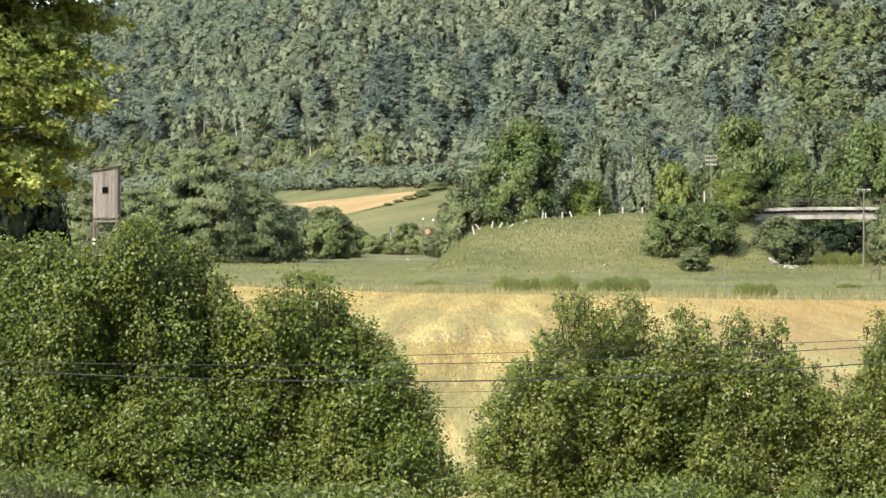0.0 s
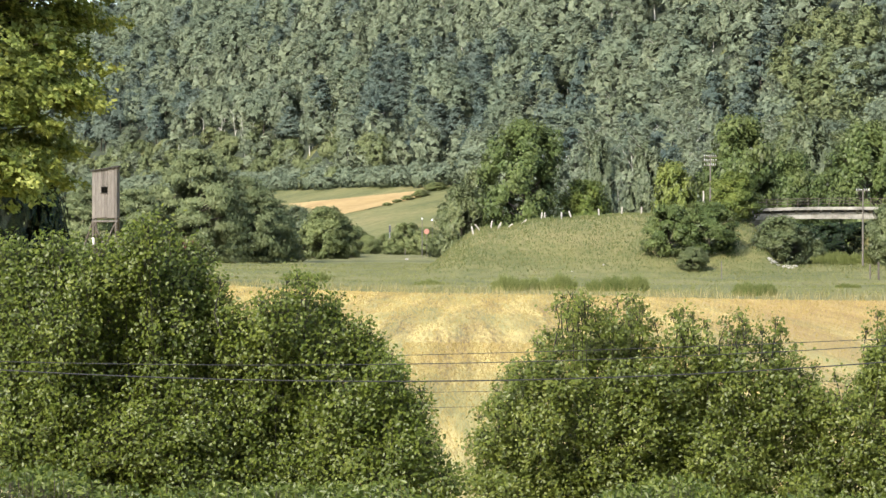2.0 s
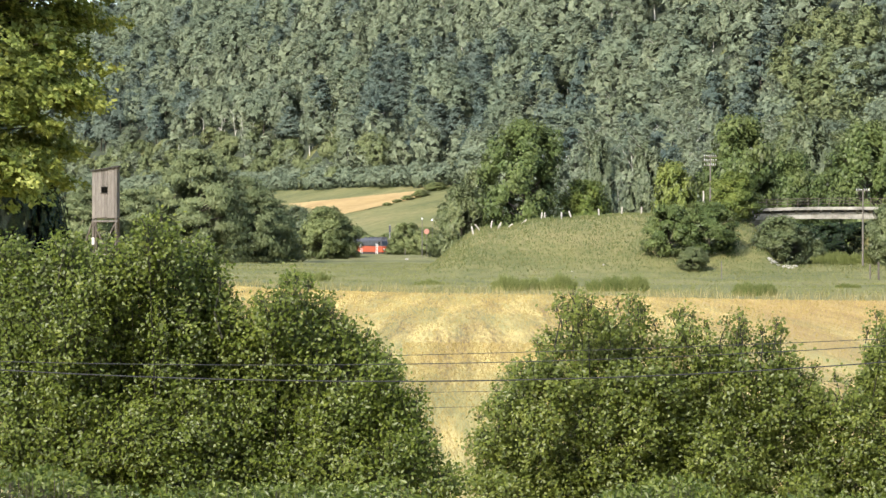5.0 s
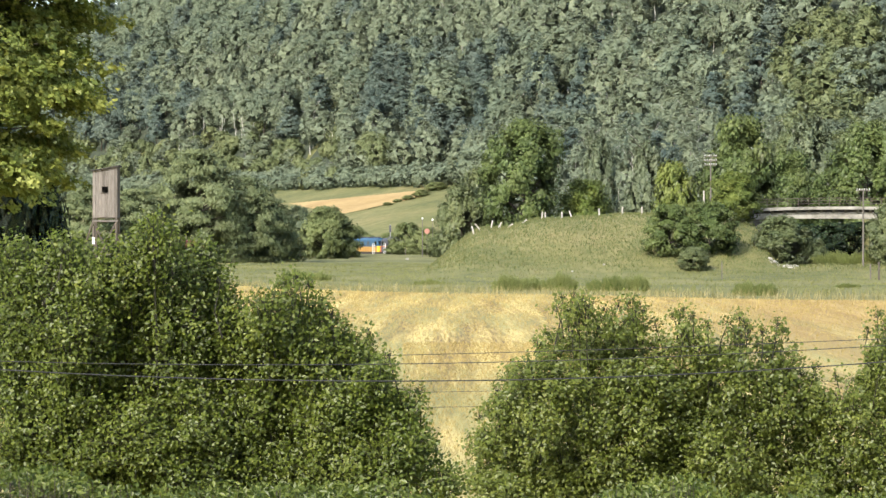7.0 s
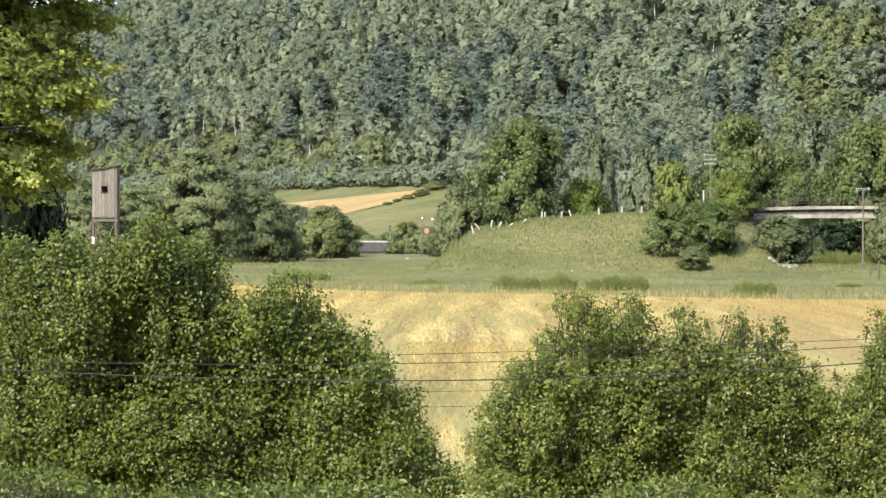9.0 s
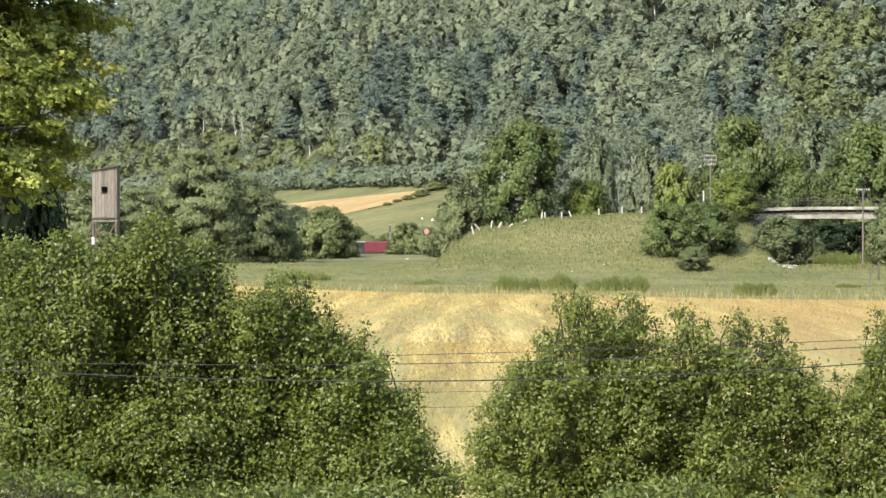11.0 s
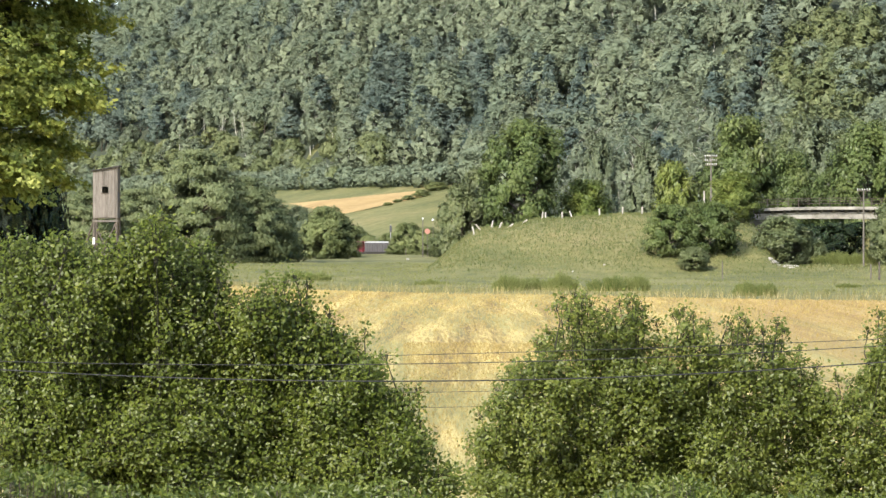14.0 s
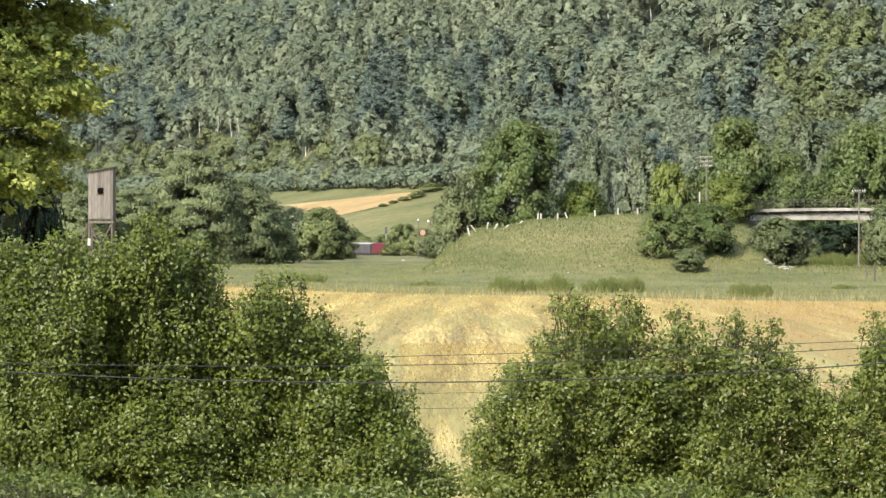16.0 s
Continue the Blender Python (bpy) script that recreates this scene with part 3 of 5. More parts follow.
for i in range(2):
    tree_kind(f"broad{i}", "broad", 11, 13, 11500, 0.30, BROAD, BARK, 20 + i, 0.25)
    tree_kind(f"yellow{i}", "round", 7, 8, 8000, 0.24, YELLOWISH, BARK, 30 + i, 0.15)
    tree_kind(f"shrub{i}", "shrub", 7, 6, 8000, 0.21, BROAD, BARK, 40 + i, 0.10)
    tree_kind(f"olive{i}", "shrub", 6, 6, 7000, 0.21, OLIVE, BARK, 50 + i, 0.10)
    tree_kind(f"pale{i}", "shrub", 7, 6, 6500, 0.24, PALE, BARK, 45 + i, 0.10)
    tree_kind(f"silver{i}", "birch", 6, 10, 7500, 0.25, SILVER, BARK, 60 + i, 0.16)
    tree_kind(f"tier{i}", "tier", 22, 16, 17000, 0.40, HORNBEAM, BARK, 70 + i, 0.3)
    tree_kind(f"dark{i}", "shrub", 7, 6, 3500, 0.34, SHADE_LEAF, BARK, 75 + i, 0.1)
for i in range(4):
    tree_kind(f"far_pine{i}", "pine", 8.0, 16, 900, 0.56, HAZED_PINE, BARK, 80 + i, 0.2, True)
    tree_kind(f"far_birch{i}", "birch", 8.0, 14.5, 950, 0.59, HAZED_BIRCH, BIRCH_BARK, 90 + i, 0.15, True)
    tree_kind(f"far_mixed{i}", "top", 9.5, 14, 980, 0.56, HAZED_MIXED, BARK, 100 + i, 0.2, True)
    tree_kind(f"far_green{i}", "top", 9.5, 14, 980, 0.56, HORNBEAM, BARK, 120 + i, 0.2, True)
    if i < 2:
        tree_kind(f"mid_pine{i}", "pine", 8.0, 16, 2500, 0.36, HAZED_PINE, BARK, 180 + i, 0.2, True)
        tree_kind(f"mid_birch{i}", "birch", 8.0, 14.5, 2600, 0.36, HAZED_BIRCH, BIRCH_BARK, 190 + i, 0.15, True)
        tree_kind(f"mid_mixed{i}", "top", 9.5, 14, 2600, 0.36, HAZED_MIXED, BARK, 200 + i, 0.2, True)
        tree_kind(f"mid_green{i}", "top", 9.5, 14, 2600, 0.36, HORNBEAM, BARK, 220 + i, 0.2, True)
    tree_kind(f"far_shrub{i}", "shrub", 7, 5.5, 480, 0.55, HAZED_MIXED, BARK, 110 + i, 0.1, True)

F = 5955.0


def at(px, d):
    return (px - 784) / F * d


def span(px0, d):
    return px0 / F * d


# kind, centre, top, width, distance, name, label
STAND = [
    ("broad0", 925, 213, 152, 446, "maple_tree", "large rounded green maple behind the mound"),
    ("pale0", 700, 432, 40, 648, "elder_bush", "low elder beside the railway"),
    ("pale1", 742, 424, 60, 648, "elder_bush", "low elder beside the railway"),
    ("pale0", 772, 420, 62, 630, "elder_bush", "low elder beside the railway"),
    ("pale1", 652, 416, 46, 713, "elder_bush", "low elder behind the railway"),
    ("pale0", 688, 412, 50, 714, "hawthorn_bush", "pale hawthorn behind the railway"),
    ("pale1", 622, 400, 60, 716, "elder_bush", "low elder behind the railway"),
    ("olive0", 816, 326, 92, 455, "elder_bush", "grey-green elder bush at the end of the mound"),
    ("olive1", 845, 300, 75, 490, "elder_bush", "tall olive-green elder bush beside the maple"),
    ("yellow0", 1035, 318, 110, 452, "hazel_bush", "bright green hazel bush on the mound"),
    ("silver0", 1062, 238, 78, 492, "willow_tree", "slender grey-green willow behind the mound"),
    ("silver1", 1142, 246, 86, 470, "willow_tree", "silvery white willow beside the railway"),
    ("yellow1", 1192, 288, 84, 462, "hazel_bush", "bright green hazel bush on the mound"),
    ("broad1", 1300, 208, 150, 468, "maple_tree", "large rounded green maple near the bridge"),
    ("yellow0", 1299, 304, 96, 399, "ash_tree", "young yellow-green ash beside the telegraph pole"),
    ("shrub0", 1185, 362, 104, 381, "blackthorn_bush", "dark green blackthorn on the slope of the mound"),
    ("shrub1", 1256, 356, 116, 382, "blackthorn_bush", "dark green blackthorn on the slope of the mound"),
    ("olive0", 1226, 436, 60, 373, "small_bush", "low brownish bush at the foot of the mound"),
    ("olive1", 1384, 383, 108, 386, "hawthorn_bush", "spreading hawthorn before the bridge"),
    ("olive1", 1440, 424, 50, 397, "small_bush", "low bush beside the bridge opening"),
    ("olive0", 1572, 362, 84, 388, "hawthorn_bush", "green hawthorn beside the bridge abutment"),
    ("broad0", 1535, 218, 150, 480, "maple_tree", "broad green maple behind the bridge"),
    ("silver0", 1440, 205, 120, 520, "willow_tree", "grey-green willow behind the bridge"),
    ("broad1", 1395, 270, 110, 505, "maple_tree", "dark green maple behind the bridge"),
    ("broad0", 1485, 300, 120, 498, "maple_tree", "dark green maple behind the bridge"),
    # blackened bushes paint the shade in the bridge opening
    ("dark0", 1478, 394, 90, 419, "shade_bush", "bush under the bridge, its shade painted as near-black leaves"),
    ("dark1", 1530, 392, 90, 423, "shade_bush", "bush under the bridge, its shade painted as near-black leaves"),
    ("dark0", 1420, 396, 90, 424, "shade_bush", "bush under the bridge, its shade painted as near-black leaves"),
    ("pale1", 588, 384, 80, 655, "hawthorn_bush", "rounded hawthorn beside the railway"),
    ("pale0", 532, 380, 100, 648, "hawthorn_bush", "rounded hawthorn beside the railway"),
    ("pale1", 478, 388, 100, 625, "hawthorn_bush", "rounded hawthorn beside the railway"),
    # blackened bushes paint the shade below the near hornbeam
    ("dark0", 30, 270, 170, 97, "shade_bush", "bush behind a hornbeam, its shade painted as near-black leaves"),
    ("dark1", 92, 318, 100, 98, "shade_bush", "bush behind a hornbeam, its shade painted as near-black leaves"),
    ("tier0", 352, 266, 205, 530, "hornbeam_tree", "wide layered hornbeam at the meadow edge"),
    ("tier1", 432, 314, 170, 535, "hornbeam_tree", "wide layered hornbeam at the meadow edge"),
    ("tier0", 240, 335, 150, 522, "hornbeam_tree", "wide layered hornbeam at the meadow edge"),
    ("tier1", 150, 330, 160, 515, "hornbeam_tree", "wide layered hornbeam at the meadow edge"),
    ("tier0", 480, 352, 110, 545, "hornbeam_tree", "low layered hornbeam at the meadow edge"),
    ("pale1", 572, 366, 96, 600, "hawthorn_bush", "rounded hawthorn at the meadow edge"),
    ("pale0", 612, 396, 56, 626, "hawthorn_bush", "small rounded hawthorn beside the railway"),
    ("silver1", 530, 364, 70, 640, "willow_tree", "pale willow behind the hawthorns"),
    ("pale0", 718, 394, 58, 650, "hazel_bush", "light green hazel beside the railway"),
    ("pale1", 752, 402, 60, 640, "hazel_bush", "light green hazel beside the railway"),
    ("olive1", 782, 412, 50, 600, "elder_bush", "low elder at the foot of the mound"),
]
for key, px, top, wpx, d, name, label in STAND:
    x = at(px, d)
    z = float(land(x, d))
    h = EYE + (410 - top) / F * d - z
    plant(key, name, x, d, span(wpx, d) * 1.08, max(h, 0.6) * 1.03, label, "bush" if "bush" in name else "tree", sink=0.1)


# ---- the wooded hill ----
def wood_edge(x, y):
    """How far behind the railway the wood begins."""
    px = 784 + x / y * F
    return np.where(px < 800, 102 + 4 * np.sin(y * 0.05), 102 - 86 * np.clip((px - 800) / 110, 0, 1))


litter = sheet("forest_floor", lambda y: np.linspace(-0.16, 0.16, 90) * y, np.arange(500, 1700, 6.0), 0.06, SHADE_LITTER, lambda x, y: behind_track(x, y) > wood_edge(x, y))
tagged(litter, "leaf litter under the wood, shade painted in as dark green", "forest floor", kind="structure")


def forest():
    r = np.random.default_rng(7)
    pts, young = [], []
    step = 8.1
    for wv in np.arange(16, 200, step):
        for sv in np.arange(-260, 1050, step):
            j = r.uniform(-0.42, 0.42, 2) * step
            w, s = wv + j[0], sv + j[1]
            x, y = -15 + 0.91 * w - 0.415 * s, 690 + 0.415 * w + 0.91 * s
            u = x / y
            if abs(u) > 0.142 or y < 450:
                continue
            px = 784 + u * F
            if w < float(wood_edge(x, y)) or (float(land(x, y)) - EYE) / y > 0.078:
                continue
            foot = 410 - (float(land(x, y)) - EYE) / y * F
            if px < 600 and foot > (254 if 345 < px < 470 else 272) + 5 * math.sin(px * 0.05):
                young.append((y, x, w, px))
                continue
            pts.append((y, x, w, px))
    pts.sort()
    near, rest = pts[:260], pts[260:]
    hedge = []
    for sv in np.arange(-200, 1000, 4.2):
        for wv in (100, 104):
            w, s = wv + r.uniform(-2.5, 2.5), sv + r.uniform(-2, 2)
            x, y = -15 + 0.91 * w - 0.415 * s, 690 + 0.415 * w + 0.91 * s
            if abs(x / y) < 0.14 and 784 + x / y * F < 840:
                hedge.append((y, x, w, 784 + x / y * F))

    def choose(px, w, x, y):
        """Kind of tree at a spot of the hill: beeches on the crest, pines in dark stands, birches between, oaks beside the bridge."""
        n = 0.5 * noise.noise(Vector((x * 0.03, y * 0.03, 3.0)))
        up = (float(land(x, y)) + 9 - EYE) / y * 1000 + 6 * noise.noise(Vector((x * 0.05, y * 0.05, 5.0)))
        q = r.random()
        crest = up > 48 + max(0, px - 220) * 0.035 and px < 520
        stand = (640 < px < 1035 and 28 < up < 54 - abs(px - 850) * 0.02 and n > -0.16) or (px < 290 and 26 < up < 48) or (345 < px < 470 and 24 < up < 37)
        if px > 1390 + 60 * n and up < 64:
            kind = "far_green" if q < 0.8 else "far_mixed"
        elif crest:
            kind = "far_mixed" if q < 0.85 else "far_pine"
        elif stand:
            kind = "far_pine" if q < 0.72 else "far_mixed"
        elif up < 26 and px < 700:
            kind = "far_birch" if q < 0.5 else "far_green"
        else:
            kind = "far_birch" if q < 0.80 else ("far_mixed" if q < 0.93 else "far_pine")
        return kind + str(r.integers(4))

    names = {"far_pin": ("pine_tree", "dark pine in the hillside wood, blue haze put into its colour"), "far_bir": ("birch_tree", "birch in the hillside wood, haze put into its pale green"), "far_mix": ("beech_tree", "beech in the hillside wood, haze put into its green"), "far_gre": ("oak_tree", "yellow-green oak in the hillside wood"), "far_shr": ("hazel_bush", "low hazel at the edge of the wood")}
    for n, (y, x, w, px) in enumerate(near):
        k = choose(px, w, x, y)
        nm, lb = names[k[:7]]
        if n < 110:
            k = "mid" + k[3:-1] + str(n % 2)
        s = r.uniform(0.75, 1.2)
        if w < 40:
            s *= 0.75
        plant(k, nm, x, y, TREES[k][0] * s * 1.05, TREES[k][1] * s, lb, "tree", "hillside wood", sink=0.3)
    bins = {}
    for y, x, w, px in rest:
        k = choose(px, w, x, y)
        bins.setdefault(k[:7], []).append((k, x, y, w))
    bins["far_mix"] += [("far_shrub" + str(r.integers(4)), x, y, 90) for y, x, w, px in hedge]
    for y, x, w, px in young:
        for dx, dy in ((0, 0), (3.0, 4.0)):
            k, base = (("far_shrub", "far_gre") if r.random() < 0.6 else ("far_birch", "far_bir"))
            bins.setdefault(base, []).append((k + str(r.integers(4)), x + dx + r.normal(0, 0.6), y + dy + r.normal(0, 0.6), 91))
    for base, items in bins.items():
        vs, fs, ws, ts, bs, off = [], [], [], [], [], 0
        for k, x, y, w in items:
            w0, h0, _, _, (cv, cf, tv, tf, cb, ct) = TREES[k]
            a = r.uniform(0, 6.283)
            s, sz = r.uniform(0.95, 1.4), r.uniform(0.78, 1.22)
            if w == 90:
                sz = r.uniform(0.7, 1.2)
            elif w == 91:
                s, sz = r.uniform(0.75, 1.1), (r.uniform(0.8, 1.3) if k.startswith("far_shrub") else r.uniform(0.36, 0.55))
            rot = np.array([[math.cos(a) * s, math.sin(a) * s, 0], [-math.sin(a) * s, math.cos(a) * s, 0], [0, 0, sz]])
            o = np.array([x, y, float(land(x, y)) - 0.3])
            tint = r.random()
            turn = np.array([[math.cos(a), math.sin(a), 0], [-math.sin(a), math.cos(a), 0], [0, 0, 1]])
            bs += [cb @ turn, np.zeros((len(tv), 3))]
            for v, f, m, tt in ((cv, cf, 0, tint * 0.72 + ct * 0.28), (tv, tf, 1, np.zeros(len(tf)))):
                vs.append(v @ rot + o), fs.append(f + off), ws.append(np.full(len(f), m)), ts.append(tt)
                off += len(v)
        leaf, bark = {"far_pin": (HAZED_PINE, BARK), "far_bir": (HAZED_BIRCH, BIRCH_BARK), "far_mix": (HAZED_MIXED, BARK), "far_gre": (HORNBEAM, BARK)}[base]
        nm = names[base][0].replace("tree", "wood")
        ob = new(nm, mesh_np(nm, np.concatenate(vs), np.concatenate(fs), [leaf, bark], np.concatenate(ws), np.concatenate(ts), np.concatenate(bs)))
        tagged(ob, names[base][1].replace("in the hillside wood", "trees of the distant wood on the hill"), "wood", kind="stuff")


forest()
plant("far_pine1", "spruce_tree", at(763, 950), 945, span(52, 950), span(70, 950), "lone young spruce on the far meadow", "tree")


def on_slope(px, py):
    """Distance at which the far slope is met in the direction px, py."""
    d = np.arange(760, 1500, 1.0)
    x = (px - 784) / F * d
    return float(d[np.argmin(np.abs(410 - (land(x, d) - EYE) / d * F - py))])


for px, py, wpx, hpx, label in ((745, 349, 34, 11, "low bush below the ripe field"), (722, 354, 26, 7, "low scrub below the ripe field"), (704, 359, 22, 5, "low scrub below the ripe field"),
                                (686, 364, 20, 5, "low scrub below the ripe field"), (772, 338, 44, 13, "low bush beside a young spruce")):
    d = on_slope(px, py)
    plant("pale0", "small_bush", at(px, d), d, span(wpx, d), span(hpx, d) * 1.2, label, "bush", "far hedge")


def bare_birch(px, foot, top, lean, seed):
    """A slender pale stem with a few bare twigs before the dark pines."""
    r = random.Random(seed)
    d = on_slope(px, foot) - 3.0
    x = at(px, d)
    z = float(land(x, d))
    h = span(foot - top, d)
    ob = thing("birch_tree", x, d, z, "slender bare pale birch before dark pines", "tree", "pale bare birches")
    bm = bmesh.new()
    pts = [(lean * h * i / 5 + r.uniform(-0.08, 0.08), 0, -0.3 + (h + 0.3) * i / 5) for i in range(6)]
    for i in range(5):
        add_rod(bm, pts[i], pts[i + 1], 0.16 - 0.022 * i, 0.14 - 0.022 * i, sides=7)
    part("trunk", bm, BIRCH_BARK, ob)
    for i in range(4):
        p = Vector(pts[2 + i % 4])
        part("branch", rod(p, p + Vector((r.choice((-1, 1)) * r.uniform(0.6, 1.4), r.uniform(-0.4, 0.4), r.uniform(0.6, 1.4))), 0.04, 0.015, sides=5), BIRCH_BARK, ob)


for n_, (px_, foot_, top_, lean_) in enumerate(((419, 252, 196, -0.12), (434, 250, 203, -0.16), (392, 254, 205, 0.02), (360, 254, 208, 0.0), (447, 250, 214, 0.05), (584, 268, 232, 0.1))):
    bare_birch(px_, foot_, top_, lean_, n_)


# ---- hunting stand ----
def hunting_stand():
    d = 150.0
    s = d / F
    x0, x1 = at(163, d), at(207, d)
    zt0, zt1, zb = EYE + (410 - 304) * s, EYE + (410 - 296) * s, EYE + (410 - 385) * s
    ob = thing("hunting_stand", x0, d, 0, "grey weathered wooden hunting stand on tall legs in a field", "hunting stand")
    w, dep = x1 - x0, 1.25
    rz = random.Random(4)
    n = 8
    bw = w / n
    sill, head = EYE + (410 - 342) * s, EYE + (410 - 331) * s
    wx0, wx1 = at(178, d) - x0, at(190, d) - x0
    for i in range(n):
        a, b = i * bw + 0.004, (i + 1) * bw - 0.004
        ztop = zt0 + (zt1 - zt0) * (i + 0.5) / n
        yo = rz.uniform(0, 0.012)
        if a < wx1 - 0.06 and b > wx0 + 0.06:
            for lo, hi in ((zb, sill), (head, ztop)):
                part("plank", box(a, b, yo, yo + 0.025, lo, hi, bevel=0.004), OLD_WOOD, ob)
        else:
            part("plank", box(a, b, yo, yo + 0.025, zb + rz.uniform(-0.03, 0.02), ztop, bevel=0.004), OLD_WOOD, ob)
    # side boards darker than the front: the shaded wall put into the colour
    for i in range(7):
        a = 0.03 + i * (dep - 0.06) / 7
        b = a + (dep - 0.06) / 7 - 0.008
        for xa in (w - 0.025, 0.0):
            zz = zt1 if xa > 0.1 else zt0
            part("plank", box(xa, xa + 0.025, a, b, zb, zz, bevel=0.004), DARK_WOOD_AND_SHADE, ob)
    for i in range(n):
        part("plank", box(i * bw + 0.004, (i + 1) * bw - 0.004, dep, dep + 0.025, zb, zt0 + (zt1 - zt0) * (i + 0.5) / n, bevel=0.004), OLD_WOOD, ob)
    part("floor_deck", box(0, w, 0.03, dep, zb - 0.05, zb), DARK_WOOD_AND_SHADE, ob)
    part("roof", prism([(-0.06, zt0 + 0.005), (w + 0.07, zt1 + 0.02), (w + 0.07, zt1 + 0.07), (-0.06, zt0 + 0.055)], "y", -0.10, dep + 0.12), FELT, ob, "slanting dark felt roof")
    part("window_frame", box(wx0 - 0.03, wx1 + 0.03, -0.02, 0.0, sill - 0.035, sill), DARK_WOOD_AND_SHADE, ob)
    for lx in (0.05, w - 0.05):
        for ly in (0.07, dep - 0.07):
            out = -0.25 if ly > 0.5 else 0.0
            part("leg", rod((lx, ly - out * 0, zb), (lx + (0.0 if lx > 0.5 else 0.0), ly - out * 2, -0.3), 0.06, 0.075), DARK_WOOD_AND_SHADE, ob)
    part("beam", box(-0.02, w + 0.03, 0.0, 0.08, zb - 0.22, zb - 0.12, bevel=0.01), OLD_WOOD, ob)
    part("brace", rod((0.06, 0.05, zb - 0.2), (w * 0.55, 0.05, zb - 1.45), 0.04), DARK_WOOD_AND_SHADE, ob)
    part("brace", rod((w - 0.06, 0.1, zb - 0.2), (w * 0.35, 0.1, zb - 1.6), 0.04), DARK_WOOD_AND_SHADE, ob)
    part("brace", rod((0.02, 0.3, zb - 0.1), (-0.75, 0.9, zb - 2.2), 0.04), DARK_WOOD_AND_SHADE, ob)
    part("rung", box(0.0, w, 0.02, 0.06, zb - 1.7, zb - 1.62), OLD_WOOD, ob)
    part("notice", box(-0.01, 0.10, -0.02, -0.005, zb - 1.2, zb - 0.9), WHITE, ob, "small white notice")


hunting_stand()


# ---- railway bridge and mound ----
def bridge():
    d = 404.0
    s = d / F
    xl, xr = at(1334, d), at(1600, d)

    def zy(py):
        return EYE + (410 - py) * s
    ob = thing("bridge", 0, d, 0, "pale concrete bridge with steel railing over a gap in the mound", "bridge", kind="structure")
    n = 16
    xs = [xl + (xr - xl) * i / n for i in range(n + 1)]

    def rise(x):
        q = (x - xl) / (xr - xl)
        return 0.16 * (1 - (2 * q - 1.2) ** 2)
    top = [(x, zy(368.5) + rise(x)) for x in xs]
    part("parapet", prism([(x, z) for x, z in top] + [(x, z - 0.36) for x, z in top[::-1]], "y", -0.60, 0.15), CONCRETE, ob)
    # near-black deck face: the shade below the parapet put into its colour
    part("deck", prism([(x, z - 0.1) for x, z in top] + [(x, z - 0.98) for x, z in top[::-1]], "y", 0.15, 6.2), UNDER_AND_SHADE, ob)
    low = [(x, z - 0.66) for x, z in top]
    arch = [(x, zy(389.5) + 0.14 * (1 - (2 * ((x - xl) / (xr - xl)) - 1.0) ** 2)) for x in xs]
    part("arch", prism(low + arch[::-1], "y", 0.05, 6.0), CONCRETE, ob, "pale shallow concrete arch")
    for i in range(12):
        x = xl + 0.7 + i * (xr - xl - 1.2) / 11.5
        z = zy(368.5) + rise(x)
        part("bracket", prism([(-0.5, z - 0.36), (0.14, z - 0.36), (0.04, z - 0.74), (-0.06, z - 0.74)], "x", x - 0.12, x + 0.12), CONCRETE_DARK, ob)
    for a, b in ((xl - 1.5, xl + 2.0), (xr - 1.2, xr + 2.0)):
        part("abutment", box(a, b, 0.3, 6.0, -0.5, zy(386)), CONCRETE_DARK, ob, "dark concrete abutment")
    rail = thing("railing", 0, d, 0, "thin rusty steel railing on the bridge", "railing", kind="structure")
    for i in range(15):
        x = xl + 0.3 + i * (xr - xl - 0.6) / 14
        z = zy(368.5) + rise(x)
        part("post", rod((x, -0.1, z - 0.05), (x, -0.1, z + 1.05), 0.035, sides=6), RUST, rail)
    for hgt in (0.38, 0.72, 1.02):
        b = new("bar", sweep("bar", [(x, -0.1, z + hgt) for x, z in top], 0.028, RUST))
        b.parent = rail


bridge()


def telegraph_pole(px, d, top, arms, label):
    x = at(px, d)
    z0 = float(land(x, d))
    zt = EYE + (410 - top) / F * d - z0
    ob = thing("telegraph_pole", x, d, z0, label, "telegraph pole", "telegraph poles", rz=-12)
    part("pole", rod((0, 0, -0.5), (0, 0, zt), 0.12, 0.08, sides=10), POLEWOOD, ob)
    for a in range(arms):
        z = zt - 0.18 - a * 0.54
        arm = part("crossarm", box(-0.78, 0.78, -0.12, -0.04, z, z + 0.10, bevel=0.01), POLEWOOD, ob)
        for i in range(6):
            xx = -0.70 + i * 0.28
            bm = rod((xx, -0.08, z + 0.11), (xx, -0.08, z + 0.20), 0.02, sides=6)
            add_rod(bm, (xx, -0.08, z + 0.18), (xx, -0.08, z + 0.30), 0.05, 0.03, sides=8)
            part("insulator", bm, PORCELAIN, arm, "white porcelain insulator")


telegraph_pole(1257, 422, 276, 3, "wooden telegraph pole with white insulators on three arms")
telegraph_pole(1527, 383, 336, 1, "wooden telegraph pole with white insulators on one arm")


